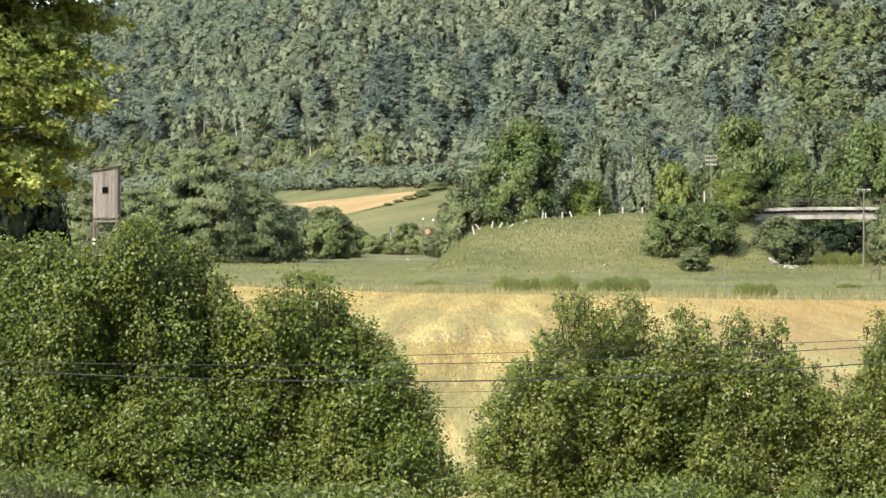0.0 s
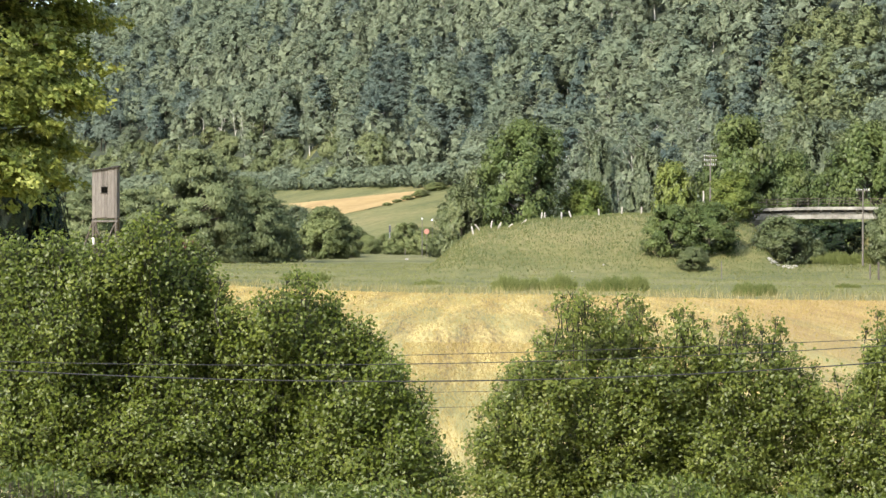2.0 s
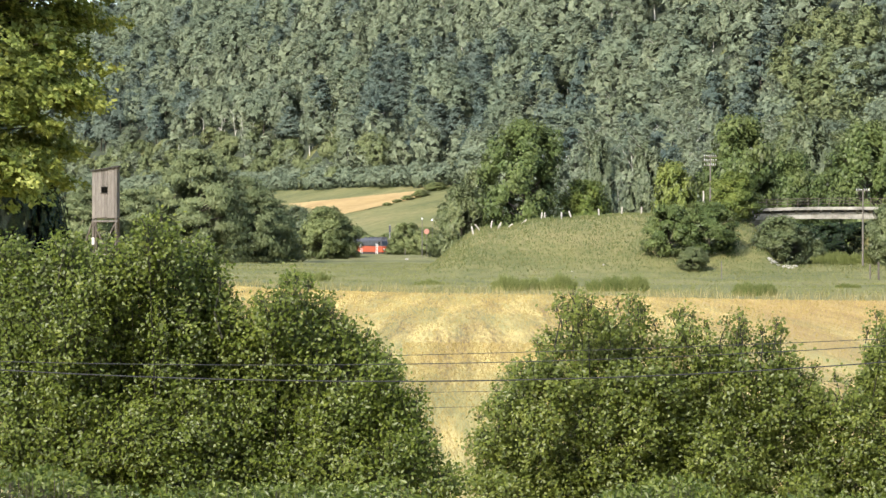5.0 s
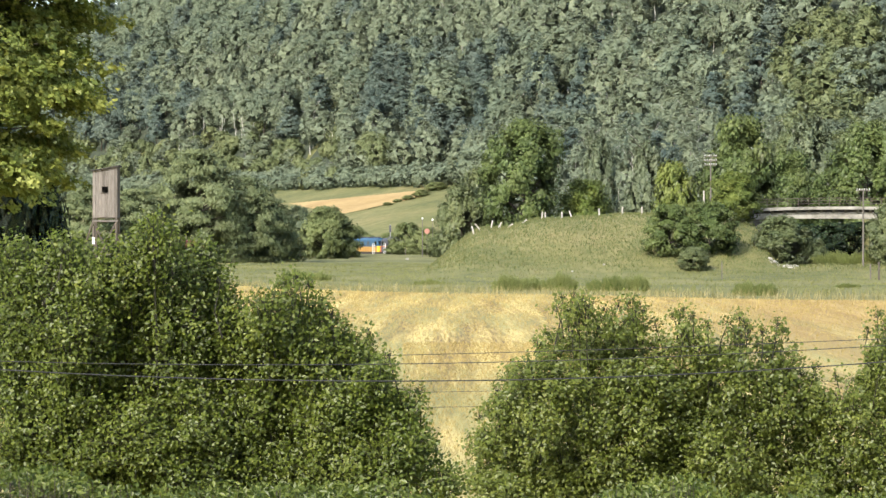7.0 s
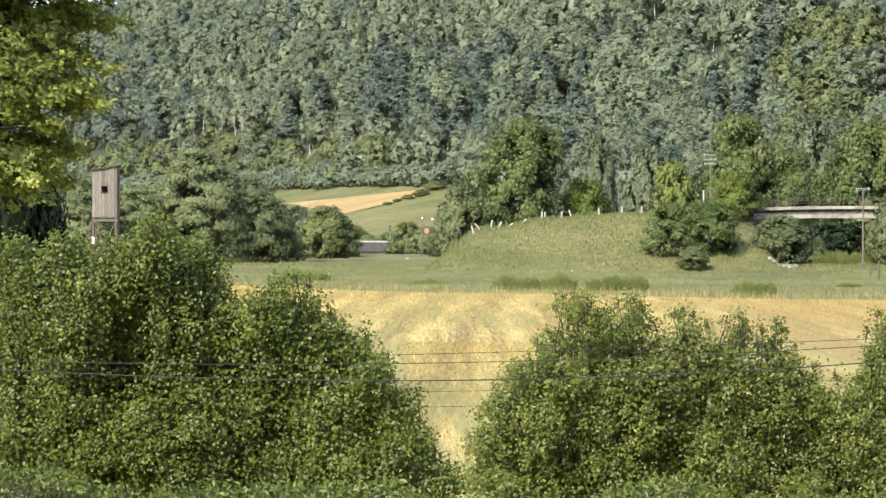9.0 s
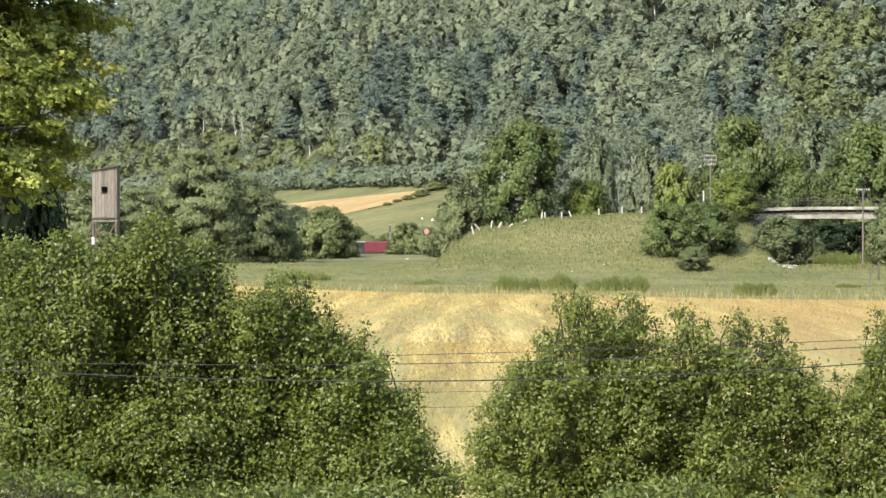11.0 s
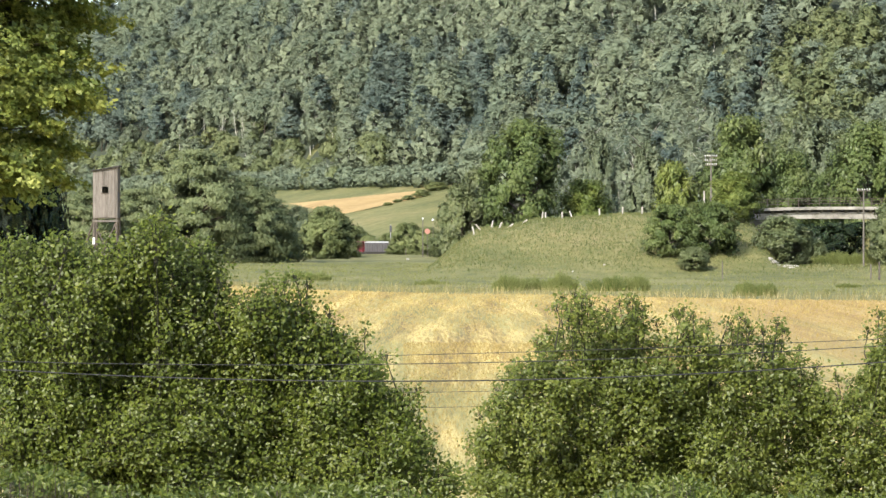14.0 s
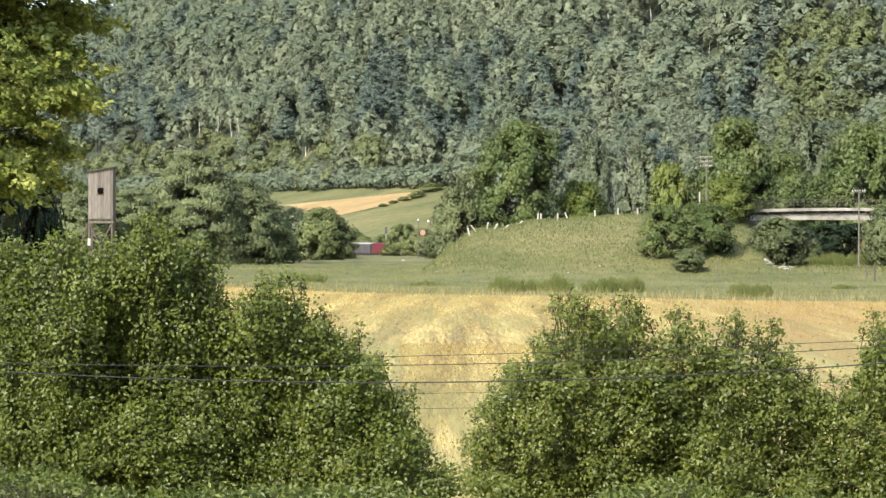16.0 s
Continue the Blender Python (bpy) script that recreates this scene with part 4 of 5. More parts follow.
def fence_posts():
    rr = random.Random(3)
    for px, lean, d in ((838, 12, 405), (850, 40, 406), (868, -10, 407), (880, -32, 407), (895, -50, 408), (920, -48, 409), (958, -4, 410), (964, 0, 411), (994, 2, 411), (1060, 3, 411), (1100, -3, 411), (1135, 0, 411), (1012, 20, 412)):
        x = at(px, d)
        ob = thing("fence_post", x, d, float(land(x, d)), "leaning pale concrete fence post on the mound" if abs(lean) > 8 else "upright pale concrete fence post on the mound", "fence post", "fence posts on the mound")
        ob.matrix_basis = pose(x, d, float(land(x, d)) - 0.1, rr.uniform(-5, 5), lean * -1.0, rr.uniform(0, 30))
        bm = prism([(-0.08, 0.0), (0.08, 0.0), (0.08, 1.0), (0.04, 1.1), (-0.04, 1.1), (-0.08, 1.0)], "y", -0.07, 0.07)
        part("shaft", bm, POSTSTONE, ob)


fence_posts()


def small_post(px, top, base, d, material, label, r=0.06, name="stake"):
    x = at(px, d)
    z = float(land(x, d))
    zt = EYE + (410 - top) / F * d
    ob = new(name)
    ob.matrix_basis = pose(x, d, z)
    tagged(ob, label, name.replace("_", " "))
    part("shaft", rod((0, 0, -0.3), (0, 0, zt - z), r, r * 0.8, sides=7), material, ob)
    return ob, zt - z


small_post(1277, 462, 482, 352, POLEWOOD, "short weathered wooden stake in the meadow")
small_post(1555, 464, 490, 340, DARK_WOOD_AND_SHADE, "short dark wooden stake in the meadow", 0.12)
small_post(1540, 468, 490, 342, POLEWOOD, "short weathered wooden stake in the meadow", 0.09)
small_post(1245, 338, 380, 425, POSTSTONE, "pale concrete post beside the bushes", 0.12)
small_post(12, 398, 480, 96, DARK_WOOD_AND_SHADE, "dark wooden post in the shade of a tree", 0.07)
small_post(717, 440, 452, 640, POLEWOOD, "short weathered stake beside the railway", 0.09)
ob, h = small_post(747, 388, 445, 612, POLEWOOD, "grey railway signal post with a small lamp head", 0.09, "signal_post")
part("lamp_head", box(-0.16, 0.16, -0.15, 0.15, h - 0.1, h + 0.25, bevel=0.05), WHITE, ob, "pale lamp head")
ob, h = small_post(755, 404, 445, 612, POLEWOOD, "grey post with a faded round red board", 0.05, "signal_post")
part("board", rod((0, -0.08, h - 0.6), (0, -0.05, h - 0.6), 0.50, sides=20), REDSIGN, ob, "faded red round board")
ob, h = small_post(765, 389, 445, 612, POLEWOOD, "grey post with a small white board", 0.04, "signal_post")
part("board", prism([(-0.3, h - 0.2), (0.3, h - 0.2), (0, h + 0.3)], "y", -0.06, -0.02), WHITE, ob, "white three-cornered board")
ob, h = small_post(690, 398, 430, 700, STEEL, "grey steel mast beside the railway", 0.12, "signal_post")
part("lamp_head", box(-0.22, 0.22, -0.3, -0.1, h - 1.6, h - 0.2, bevel=0.05), CHARCOAL, ob, "dark signal head")


def stone_patch(px, py, d, wpx, hpx, label, name, material, seed):
    r = random.Random(seed)
    bm = bmesh.new()
    x0 = at(px, d)
    for i in range(40):
        a, q = r.uniform(0, 6.283), math.sqrt(r.random())
        x, y = math.cos(a) * q * span(wpx, d) / 2, math.sin(a) * q * 3.0
        s = r.uniform(0.10, 0.30)
        bmesh.ops.create_icosphere(bm, subdivisions=1, radius=s, matrix=Matrix.Translation((x, y, float(land(x0 + x, d + y)) - float(land(x0, d)) + 0.02)) @ Matrix.Diagonal((1.6, 1.3, 0.55, 1)))
    ob = new(name, bpy.data.meshes.new(name))
    bm.to_mesh(ob.data)
    ob.data.materials.append(material)
    bm.free()
    ob.matrix_basis = pose(x0, d, float(land(x0, d)))
    tagged(ob, label, "stones", kind="stuff")


stone_patch(1386, 471, 380, 52, 6, "heap of pale stones under a hawthorn", "stone_heap", GRAVEL, 1)


def boulder(px, d, r, label):
    x = at(px, d)
    ob = new("boulder", bpy.data.meshes.new("boulder"))
    bm = bmesh.new()
    bmesh.ops.create_icosphere(bm, subdivisions=2, radius=r)
    for v in bm.verts:
        v.co *= 1 + 0.25 * noise.noise(v.co * 3 + Vector((px, 0, 0)))
        v.co.z *= 0.7
    bm.to_mesh(ob.data)
    bm.free()
    ob.data.materials.append(POSTSTONE)
    ob.matrix_basis = pose(x, d, float(land(x, d)) + r * 0.3)
    tagged(ob, label, "boulder", "pale boulders")


boulder(720, 590, 0.32, "pale boulder in the meadow")
boulder(1068, 376, 0.16, "pale boulder on the slope of the mound")
boulder(1012, 372, 0.13, "pale boulder on the slope of the mound")


# ---- railway line and train ----
HEAD = -(90 - 24.5)          # heading of the line, degrees
LINE = Vector((0.415, -0.910, 0))
GAP = Vector((-15.2, 690, 0.0))


BALLAST = surface("dark_ballast", two((0.09, 0.08, 0.07), (0.20, 0.18, 0.16)), 1.5, 12, 0.95, 0.6)


def track():
    ob = thing("railway_track", GAP.x, GAP.y, 0, "railway track on a low ballast bed", "railway track", rz=HEAD, kind="structure")
    ob.location.z = -0.72
    part("ballast", prism([(-3.0, 0.0), (3.0, 0.0), (1.6, 0.38), (-1.6, 0.38)], "x", -330, 220), BALLAST, ob)
    for yy in (-0.75, 0.75):
        part("rail", box(-330, 220, yy - 0.035, yy + 0.035, 0.22, 0.38), RUST, ob)


track()
RAIL = -0.34


def wheelset(parent, xs, r):
    for x in xs:
        for yy in (-0.78, 0.78):
            w = part("wheel", rod((0, -0.07, 0), (0, 0.07, 0), r, sides=20), UNDER_AND_SHADE, parent)
            w.matrix_basis = pose(x, yy, r)


def loco(name, length, scheme, label, cab_both=True):
    """A six-axle engine, its nose towards +x, on the rails at z = 0."""
    low, high, roofm, nose, stripe = scheme
    ob = thing(name, 0, 0, 0, label, "locomotive", "train")
    L = length / 2 - 0.6
    part("underframe", box(-L, L, -1.35, 1.35, 0.65, 1.15, bevel=0.05), UNDER_AND_SHADE, ob)
    part("lower_body", box(-L + 0.5, L - 0.5, -1.48, 1.48, 1.15, 2.35, bevel=0.08), low, ob)
    part("upper_body", box(-L + 0.55, L - 0.55, -1.46, 1.46, 2.354, 3.65, bevel=0.12), high, ob)
    part("roof", prism([(-1.44, 3.55), (1.44, 3.55), (1.1, 3.95), (-1.1, 3.95)], "x", -L + 0.8, L - 0.8), roofm, ob)
    for i in range(4):
        x = -L * 0.6 + i * L * 0.4
        part("roof_vent", box(x - 0.7, x + 0.7, -0.6, 0.6, 3.9, 4.2, bevel=0.05), CHARCOAL, ob)
    for sgn in (1, -1):
        prof = [(L - 0.5, 1.15), (L + 0.15, 1.15), (L + 0.1, 2.3), (L - 0.1, 2.35), (L - 0.5, 2.36)]
        part("nose", prism([(sgn * a, b) for a, b in prof], "y", -1.45, 1.45), nose, ob)
        prof = [(L - 0.5, 2.37), (L - 0.1, 2.37), (L - 0.35, 3.6), (L - 0.55, 3.7)]
        part("cab_front", prism([(sgn * a, b) for a, b in prof], "y", -1.42, 1.42), high, ob)
        for yy in (-0.72, 0.72):
            part("windscreen", prism([(sgn * (L - 0.10), 2.62), (sgn * (L - 0.06), 2.62), (sgn * (L - 0.26), 3.38), (sgn * (L - 0.30), 3.38)], "y", yy - 0.56, yy + 0.56), GLASS, ob)
        for yy in (-1.0, 1.0):
            part("headlight", rod((sgn * (L + 0.1), yy, 1.75), (sgn * (L + 0.19), yy, 1.75), 0.17, sides=12), WHITE, ob, "white round headlight")
            part("buffer", rod((sgn * L, yy, 1.05), (sgn * (L + 0.6), yy, 1.05), 0.22, sides=12), UNDER_AND_SHADE, ob)
        for yy in (-1.5, 1.5):
            for dx in (1.9, 2.7):
                part("handrail", rod((sgn * (L - dx), yy, 0.6), (sgn * (L - dx), yy, 2.9), 0.07, sides=6), WHITE, ob, "white handrail beside the cab door")
            part("side_window", box(sgn * (L - 1.2) - 0.45, sgn * (L - 1.2) + 0.45, yy - 0.02, yy + 0.02, 2.62, 3.3), GLASS, ob)
    for yy in (-1.492, 1.492):
        part("stripe", box(-L + 1.0, L - 1.0, yy - 0.01, yy + 0.01, 2.2, 2.34), stripe, ob)
        for i in range(5):
            x = -L * 0.5 + i * L * 0.25
            part("grille", box(x - 0.5, x + 0.5, yy - 0.015, yy + 0.015, 2.6, 3.3), CHARCOAL, ob)
    for sgn in (1, -1):
        bg = part("bogie", box(-2.4, 2.4, -1.2, 1.2, 0.3, 0.8, bevel=0.06), UNDER_AND_SHADE, ob)
        bg.matrix_basis = pose(sgn * L * 0.55, 0, 0)
        wheelset(bg, (-1.8, 0, 1.8), 0.52)
    return ob


def wagon(name, length, paint, roofm, label):
    """A long sliding-wall wagon with ribbed sides."""
    ob = thing(name, 0, 0, 0, label, "goods wagon", "train")
    L = length / 2 - 0.6
    part("underframe", box(-L, L, -1.3, 1.3, 0.75, 1.15, bevel=0.04), UNDER_AND_SHADE, ob)
    part("body", box(-L + 0.05, L - 0.05, -1.40, 1.40, 1.15, 3.05, bevel=0.05), paint, ob)
    part("roof", prism([(-1.48, 3.0), (1.48, 3.0), (1.42, 3.16), (0.8, 3.30), (-0.8, 3.30), (-1.42, 3.16)], "x", -L - 0.05, L + 0.05), roofm, ob)
    k = 14
    for yy in (-1.42, 1.42):
        for i in range(k + 1):
            x = -L + 0.15 + i * (2 * L - 0.3) / k
            part("rib", box(x - 0.06, x + 0.06, yy - 0.04, yy + 0.04, 1.16, 2.99), paint, ob)
        part("door_rail", box(-L + 0.1, L - 0.1, yy - 0.05, yy + 0.05, 1.1, 1.2), UNDER_AND_SHADE, ob)
    for sgn in (1, -1):
        for yy in (-0.9, 0.9):
            part("buffer", rod((sgn * L, yy, 1.05), (sgn * (L + 0.58), yy, 1.05), 0.22, sides=12), UNDER_AND_SHADE, ob)
        part("end_ladder", box(sgn * (L - 0.02) - 0.03, sgn * (L - 0.02) + 0.03, -0.3, 0.3, 1.3, 2.8), WHITE, ob)
        bg = part("bogie", box(-1.5, 1.5, -1.15, 1.15, 0.3, 0.75, bevel=0.05), UNDER_AND_SHADE, ob)
        bg.matrix_basis = pose(sgn * L * 0.7, 0, 0)
        wheelset(bg, (-0.9, 0.9), 0.46)
    return ob


SPEED = 12.9
TRAIN = []          # thing, distance of its middle behind the train's front


def make_train():
    dark = (ORANGE, CHARCOAL, CHARCOAL, ORANGE, ORANGE)
    # nose painted brighter than the sides, as the face turned to the sun
    blue = (YELLOW, BLUE, BLUE, SUNLIT_YELLOW, BLUE)
    pos = 0.0
    for kind, length in (("dark", 13.9), ("dark", 13.9), ("blue", 21.4), ("grey", 18.8), ("red", 19.5), ("grey", 19.5), ("grey", 19.5), ("red", 19.5), ("grey", 19.5)):
        if kind == "dark":
            ob = loco("locomotive", length, dark if pos < 1 else (CHARCOAL, CHARCOAL, CHARCOAL, ORANGE, ORANGE), "charcoal and orange diesel locomotive drawing the train" if pos < 1 else "charcoal diesel locomotive with orange ends in the train")
        elif kind == "blue":
            ob = loco("locomotive", length, blue, "blue and yellow diesel locomotive with white handrails")
        elif kind == "grey":
            ob = wagon("goods_wagon", length, GREY, PALE_ROOF, "grey ribbed goods wagon with a pale roof")
        else:
            ob = wagon("goods_wagon", length, RED, RED, "dark red ribbed goods wagon")
        TRAIN.append((ob, pos + length / 2))
        pos += length


make_train()


# ---- overhead wires ----
def wires():
    for name, d, r, pts, label in (
            ("cable", 31.0, 0.0056, ((0, 655), (750, 675), (1568, 641)), "black sagging overhead cable"),
            ("cable", 33.0, 0.004, ((0, 640), (760, 644), (1568, 612)), "thin black sagging overhead wire"),
            ("cable", 50.0, 0.005, ((0, 640), (760, 628), (1568, 600)), "thin black sagging overhead wire"),
            ("cable", 70.0, 0.005, ((0, 700), (800, 694), (1568, 672)), "thin black sagging overhead wire"),
            ("cable", 70.5, 0.005, ((0, 728), (800, 721), (1568, 700)), "thin black sagging overhead wire")):
        q = np.polyfit([p[0] for p in pts], [p[1] for p in pts], 2)
        line = [(at(px, d), d, EYE + (410 - float(np.polyval(q, px))) / F * d) for px in np.linspace(-900, 2500, 60)]
        ob = new(name, sweep(name, line, r, WIRE))
        tagged(ob, label, "cable", "overhead wires")


wires()


# ---- near tree at the edge ----
def near_tree():
    r = np.random.default_rng(5)
    d = 90.0
    s = d / F
    x0 = at(-70, d)
    ob = thing("hornbeam_tree", x0, d, 0, "tall sunlit yellow-green hornbeam with layered branches", "tree")
    # sprays: flat fans of leaves that droop from limbs
    nc, per = 250, 13
    k = nc * per
    z = EYE + (410 - r.uniform(-160, 335, nc)) * s
    py = 410 - (z - EYE) / s
    reach = np.interp(py, [-160, 0, 60, 150, 240, 300, 340, 425], [205, 232, 278, 238, 212, 190, 140, 100]) * s
    a = r.uniform(0, 2 * np.pi, nc)
    q = r.uniform(0.45, 0.95, nc)
    z = np.round((z + 0.3 * np.sin(a * 3)) / 0.85) * 0.85 - 0.3 * np.sin(a * 3) + r.normal(0, 0.06, nc)
    hub = np.stack([np.cos(a) * reach * q, np.sin(a) * reach * q, z], 1)
    c = np.repeat(hub, per, 0) + r.normal(size=(k, 3)) * [0.50, 0.50, 0.11]
    c[:, 2] -= 0.30 * (np.linalg.norm(c[:, :2], axis=1) - np.linalg.norm(np.repeat(hub, per, 0)[:, :2], axis=1))
    pick = r.permutation(k)
    c = c[pick]
    out = unit(c * [1, 1, 0]) + np.stack([r.normal(0, 0.3, k), r.normal(0, 0.3, k), r.normal(-0.3, 0.35, k)], 1)
    n = 50
    cc = np.repeat(c, n, 0)
    oo = np.repeat(unit(out), n, 0)
    side = unit(np.cross(oo, [0, 0, 1.0]))
    up = np.cross(side, oo)
    L = np.repeat(r.uniform(0.35, 0.75, k), n)[:, None]
    t = r.uniform(-0.7, 0.5, (k * n, 1))
    leaf = cc + oo * t * L + side * r.normal(0, 0.38, (k * n, 1)) * L * (0.75 - t) + up * r.normal(0, 0.11, (k * n, 1)) * L
    nn = unit(up + oo * 0.35 + r.normal(size=(k * n, 3)) * 0.45)
    v, f = cards(r, leaf, nn, 0.105, 0.8, True)
    cr = new("crown", mesh_np("crown", v, f, [NEAR_TREE], tint=np.repeat(r.random(k), n)))
    cr.parent = ob
    st = c * [0.05, 0.05, 1] - [0, 0, 0.25]
    tr, to = np.array([[0, 0, -0.3], [0.05, 0, 4], [0.0, 0.1, 8]]), np.array([[0.05, 0, 4], [0.0, 0.1, 8], [0, 0, 13]])
    V, Fc, W = join([(*tubes(tr, to, np.array([0.28, 0.22, 0.15]), np.array([0.22, 0.15, 0.05]), 10), 0), (*tubes(st[:240], c[:240], np.full(240, 0.04), np.full(240, 0.008), 4), 0)])
    tk = new("trunk", mesh_np("trunk", V, Fc, [BARK]))
    tk.parent = ob


near_tree()

# ---- bushes in the foreground ----
SWAY = []          # branch, its foot, stiffness, phase, drift


def leafy_branch(r, parent, foot, tip, radius, d, leaf, count, size, pieces):
    """A branch from foot to tip with twigs and leaves round its end; the foot is the origin of the part."""
    foot, tip = np.array(foot), np.array(tip)
    axis = tip - foot
    k = max(14, count // 26)
    dirs = unit(r.normal(size=(k, 3)) * [1, 1, 0.85] + [0, 0, 0.55])
    root = tip + dirs * radius * r.uniform(0.0, 0.45, (k, 1)) - axis * r.uniform(0, 0.12, (k, 1))
    end = tip + dirs * radius * r.uniform(0.75, 1.12, (k, 1)) * [1, 1, 1.0] + [0, 0, 0.05 * radius]
    m = count // k
    t = r.uniform(0.05, 1.05, (k, m, 1))
    pos = root[:, None] + (end - root)[:, None] * t + r.normal(0, 0.045, (k, m, 3)) * (1 + 2.0 * (1 - t))
    nn = unit((dirs[:, None] * 0.5 + r.normal(size=(k, m, 3)) * 0.55 + np.array(SUN) * 0.85).reshape(-1, 3))
    pos = pos.reshape(-1, 3)
    along = r.random(len(pos)) < 0.10
    up = r.uniform(0.72, 1.0, (along.sum(), 1))
    pos[along] = foot + axis * up + r.normal(0, 0.05, (along.sum(), 3)) + [0, 0, 0.02]
    v, f = cards(r, pos - foot, nn, size, 0.68)
    tv, tf = tubes(root - foot, end - foot, np.full(k, 0.006), np.full(k, 0.0025), 3)
    mid = foot + axis * 0.5 + r.normal(0, 0.05, 3)
    sv, sf = tubes(np.array([foot - foot, mid - foot]), np.array([mid - foot, tip - foot]), np.array([0.016, 0.011]), np.array([0.011, 0.005]), 6)
    V, Fc, W = join([(tv, tf, 0), (sv, sf, 0)])
    ob = new("branch", mesh_np("branch", V, Fc, [TWIG]))
    ob.parent = parent
    fo = new("foliage", mesh_np("foliage", v, f, [leaf], tint=np.repeat(np.clip(r.normal(0.5, 0.22, k), 0, 1), m * 2)))
    fo.parent = ob
    ob.matrix_basis = pose(*foot)
    pieces.append((ob, foot, tip))
    return ob


def bush(name, d, px0, blobs, leaf, label, seed, size, density, drift, shoots):
    """A bush whose branches end in the clumps given by (x, y, radius) seen across the field at distance d."""
    r = np.random.default_rng(seed)
    s = d / F
    ob = thing(name, at(px0, d), d, 0, label, "bush", "bushes before the field")
    pieces = []
    for px, py, rad in blobs:
        for layer in range(2):
            dy = (r.uniform(-0.9, 0.3) if layer == 0 else r.uniform(0.2, 1.3)) + float(np.interp(py, [400, 600, 860], [-0.3, 0.0, 0.1]))
            tip = ((px - px0 + r.normal(0, 6)) * s, dy, EYE + (410 - py) * s - (0.0 if layer == 0 else 0.12))
            foot = (((px - px0) * 0.88) * s, dy * 0.3 + 1.1, 0.02)
            cnt = int(density * (rad / 60.0) ** 2 * (1.0 if layer == 0 else 0.8) * (0.62 if rad < 38 else 1.0))
            leafy_branch(r, ob, foot, tip, rad * s * r.uniform(0.95, 1.1), d, leaf, cnt, size, pieces)
    for px, py in shoots:
        dy = r.uniform(-0.5, 0.5)
        tip = ((px - px0) * s, dy, EYE + (410 - py) * s)
        foot = ((px - px0) * s + r.normal(0, 0.12), dy, max(0.4, tip[2] - 0.7))
        leafy_branch(r, ob, foot, tip, 11 * s, d, leaf, 52, size * 0.95, pieces)
    for br, foot, tip in pieces:
        SWAY.append((br, foot, tip, r.uniform(0, 6.283, 3), drift(784 + (at(px0, d) + tip[0]) / s, d), s))
    return ob


LEFT = [(10, 470, 55), (60, 520, 70), (110, 480, 60), (95, 440, 34), (165, 500, 62), (230, 470, 60), (270, 430, 44), (285, 400, 24), (325, 480, 56), (30, 600, 75), (120, 590, 75), (215, 570, 75),
        (300, 560, 75), (372, 540, 54), (435, 588, 52), (500, 552, 46), (528, 520, 34), (570, 560, 44), (30, 700, 80), (120, 690, 80), (210, 670, 80), (300, 660, 80), (390, 640, 78), (470, 640, 75),
        (550, 620, 66), (620, 610, 46), (650, 660, 55), (690, 670, 40), (40, 800, 85), (140, 790, 85), (240, 780, 85), (340, 760, 85), (430, 745, 80), (520, 740, 80), (600, 730, 75), (670, 740, 62), (718, 730, 44),
        (733, 790, 50), (690, 820, 66), (610, 830, 75), (520, 840, 75), (430, 850, 75), (330, 860, 75), (230, 870, 75), (130, 870, 75), (768, 850, 42)]
RIGHT = [(1020, 560, 32), (1005, 540, 16), (1040, 535, 16), (1075, 575, 34), (1120, 570, 32), (1125, 545, 15), (990, 610, 36), (1040, 625, 48), (1110, 625, 48), (1165, 620, 34), (1215, 600, 32), (1210, 570, 18), (1260, 615, 36),
         (1310, 605, 28), (1312, 580, 14), (1365, 610, 30), (1390, 630, 26), (940, 665, 44), (1000, 690, 55), (1080, 690, 58), (1160, 685, 55), (1235, 675, 52), (1310, 665, 50), (1375, 670, 44), (1425, 700, 40), (900, 725, 42),
         (960, 755, 58), (1040, 765, 60), (1120, 760, 60), (1200, 750, 60), (1280, 740, 60), (1360, 740, 58), (1440, 745, 52), (1500, 730, 46), (1555, 690, 48), (1560, 630, 38), (1565, 585, 24), (1600, 720, 60), (1590, 650, 50), (870, 790, 44), (1225, 795, 62), (1180, 720, 58), (920, 820, 58),
         (1000, 840, 62), (1090, 840, 62), (1180, 830, 62), (1270, 825, 62), (1360, 820, 62), (1450, 820, 62), (1540, 800, 62), (1600, 820, 60), (850, 850, 36), (880, 870, 46), (1480, 870, 55), (1330, 880, 55), (900, 885, 50), (960, 885, 55), (1040, 890, 58), (1130, 885, 58), (1230, 885, 58), (1420, 885, 58), (1560, 880, 58)]


def left_drift(px, d):
    """How far, in steps, the branch leans at the start, at 4 s and from 12 s on."""
    q = min(1, max(0, (px - 330) / 250))
    return (-18 * (1 - q) + 26 * q, 10 * (1 - q) - 6 * q, 12 * (1 - q) - 58 * q)


def right_drift(px, d):
    return (-4, 0, 3)


bush("willow_bush", 42.0, 360, LEFT, BUSH, "dense dark green willow bush beside the field", 31, 0.053, 1900, left_drift, [(92, 425), (120, 440), (205, 440), (262, 398), (284, 388), (300, 405), (330, 440), (372, 470), (395, 498), (470, 535), (505, 500), (528, 490), (548, 505), (590, 552), (652, 590), (690, 625), (40, 440), (745, 690)])
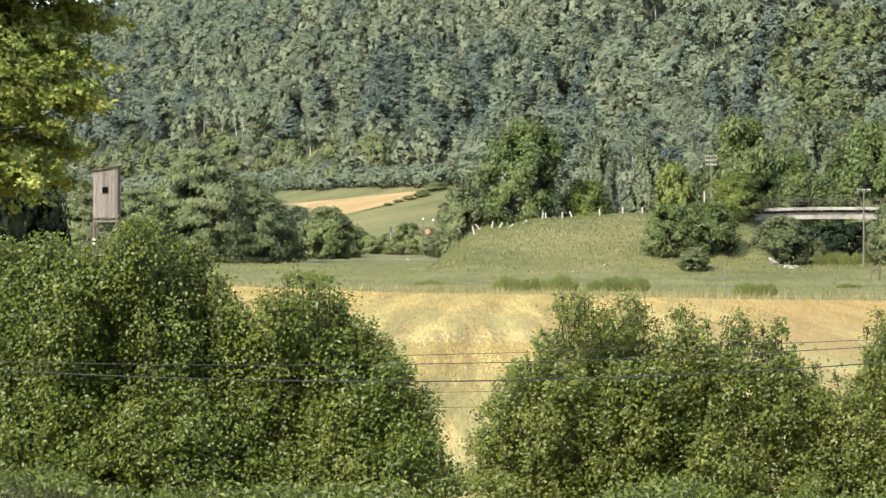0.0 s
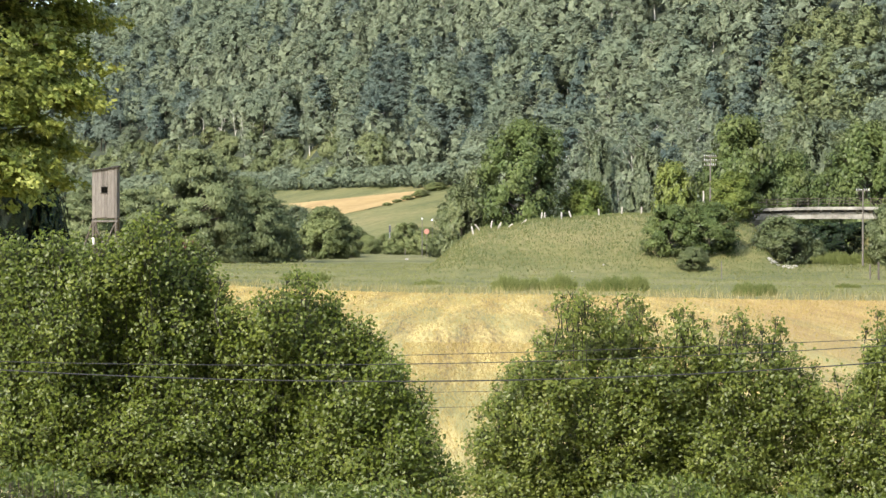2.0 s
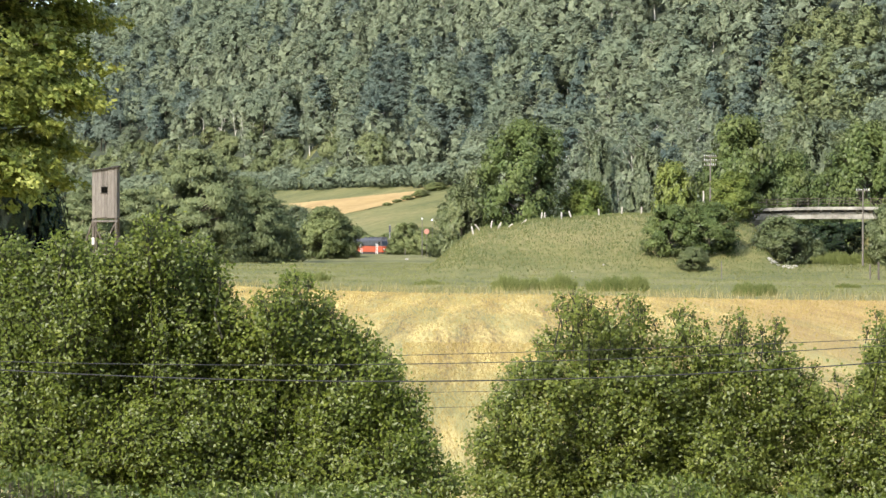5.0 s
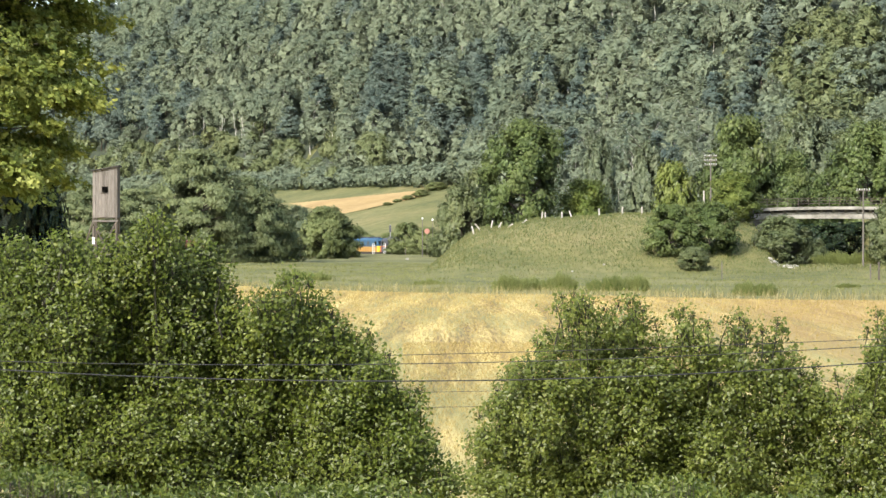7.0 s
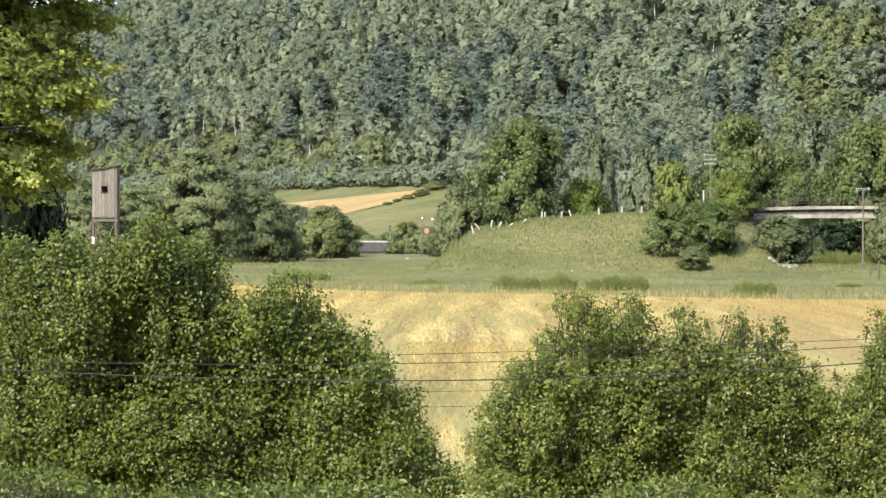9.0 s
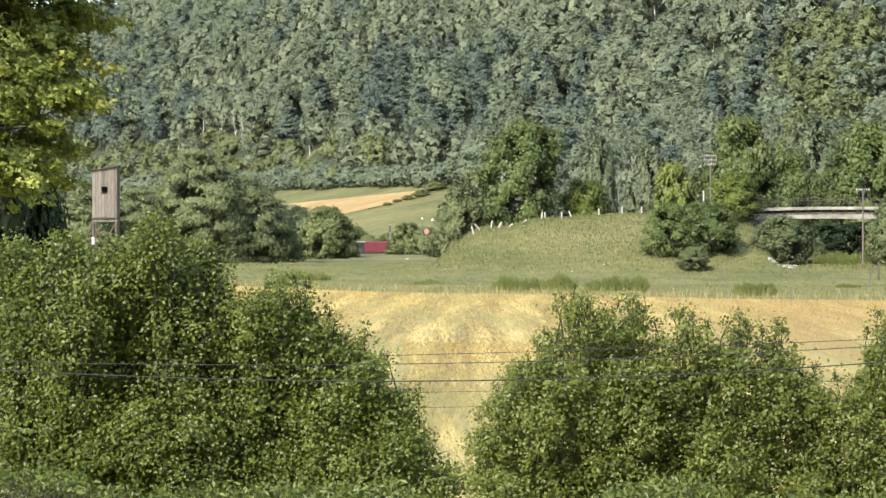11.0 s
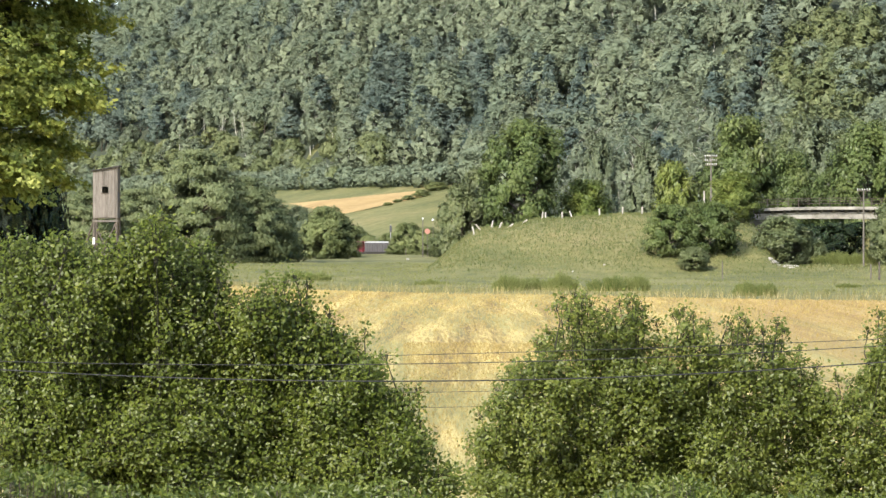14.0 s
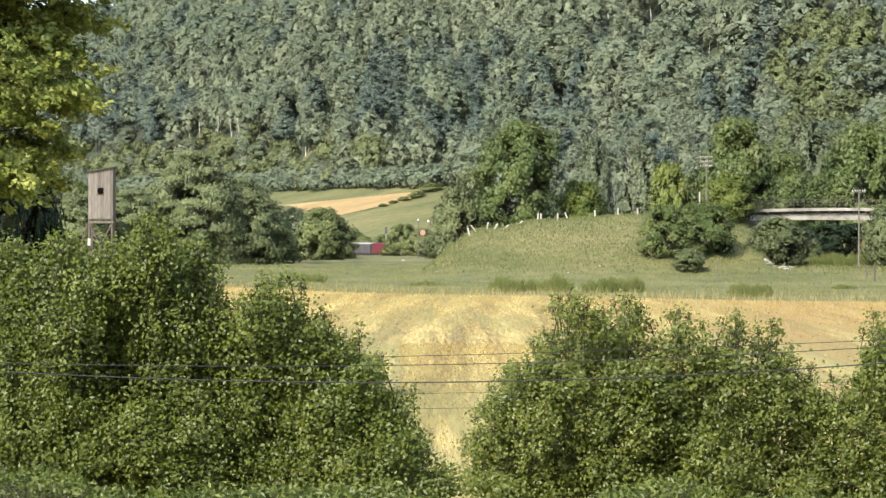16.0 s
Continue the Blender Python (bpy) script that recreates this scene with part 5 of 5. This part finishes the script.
bush("sallow_bush", 58.0, 1200, RIGHT, BUSH_PALE, "loose green sallow bush with upright twigs", 32, 0.070, 1750, right_drift, [(985, 545), (998, 528), (1012, 522), (1030, 528), (1046, 540), (1070, 550), (1095, 540), (1112, 532), (1122, 530), (1135, 548), (1160, 575), (1190, 562), (1205, 552), (1222, 560), (1248, 575), (1290, 572), (1308, 560), (1318, 570), (1345, 585), (1372, 572), (1388, 588), (1420, 660), (1440, 650), (1475, 668), (1500, 680), (1556, 560), (1540, 590), (950, 610), (920, 650), (880, 690), (850, 740)])


def undergrowth():
    r = np.random.default_rng(77)
    nc, per = 420, 34
    n = nc * per
    hub = r.uniform(-60, 1640, nc)
    px = np.repeat(hub, per) + r.normal(0, 20, n)
    d = np.repeat(r.uniform(36.5, 39.5, nc), per) + r.normal(0, 0.12, n)
    top = np.interp(hub, [-60, 0, 90, 170, 230, 300, 500, 700, 800, 880, 1050, 1120, 1200, 1300, 1640], [815, 835, 830, 858, 880, 872, 858, 862, 905, 900, 895, 862, 850, 885, 890]) + r.normal(4, 9, nc)
    x = (px - 784) / F * d
    z = EYE + (410 - np.repeat(top, per) - r.exponential(34, n)) / F * d
    z = np.maximum(z, 0.05)
    c = np.stack([x, d, z], 1)
    v, f = cards(r, c, unit(r.normal(size=(n, 3)) * 0.8 + [-0.1, -0.35, 0.45]), 0.085, 0.42)
    st = c[::6]
    tv, tf = tubes(np.stack([st[:, 0], st[:, 1], np.zeros(len(st))], 1), st, np.full(len(st), 0.006), np.full(len(st), 0.003), 3)
    V, Fc, W = join([(v, f, 0), (tv, tf, 1)])
    ob = new("undergrowth", mesh_np("undergrowth", V, Fc, [WEED, BARK], W, np.concatenate([np.repeat(np.repeat(r.random(nc), per), 2), np.zeros(len(tf))])))
    tagged(ob, "bright green weeds and nettles below the bushes", "weeds", kind="stuff")


undergrowth()


# ---- what moves ----
def train_rows(offset):
    rows = []
    for t in (0.0, 4.0, 8.0, 12.0, 16.0):
        p = GAP + LINE * (SPEED * (t - 4.185) - offset)
        rows.append((t, pose(p.x, p.y, RAIL, 0, 0, HEAD)))
    return rows


def branch_rows(foot, tip, phase, drift, s):
    rows = []
    height = max(tip[2] - foot[2], 0.3)
    loose = min(1.0, max(0.0, (tip[2] - 1.8) / 2.4))
    if foot[2] > 0.3:
        height = max(tip[2], 0.6)
    for i in range(41):
        t = i * 0.4
        g = 0.75 + 0.25 * math.sin(0.5 * t + 0.4)
        side = g * (7.0 * math.sin(1.7 * t + phase[0]) + 4.5 * math.sin(3.3 * t + phase[1])) + float(np.interp(t, (0, 4, 12, 16), (drift[0], drift[1], drift[2], drift[2])))
        fore = g * 5.0 * math.sin(1.3 * t + phase[2])
        a = math.degrees(side * s / height) * loose
        b = math.degrees(fore * s / height) * loose
        rows.append((t, pose(foot[0], foot[1], foot[2], -b, a, 0)))
    return rows


def motions():
    for ob, off in TRAIN:
        walk(ob, train_rows(off))
    for br, foot, tip, phase, drift, s in SWAY:
        walk(br, branch_rows(foot, tip, phase, drift, s))


motions()
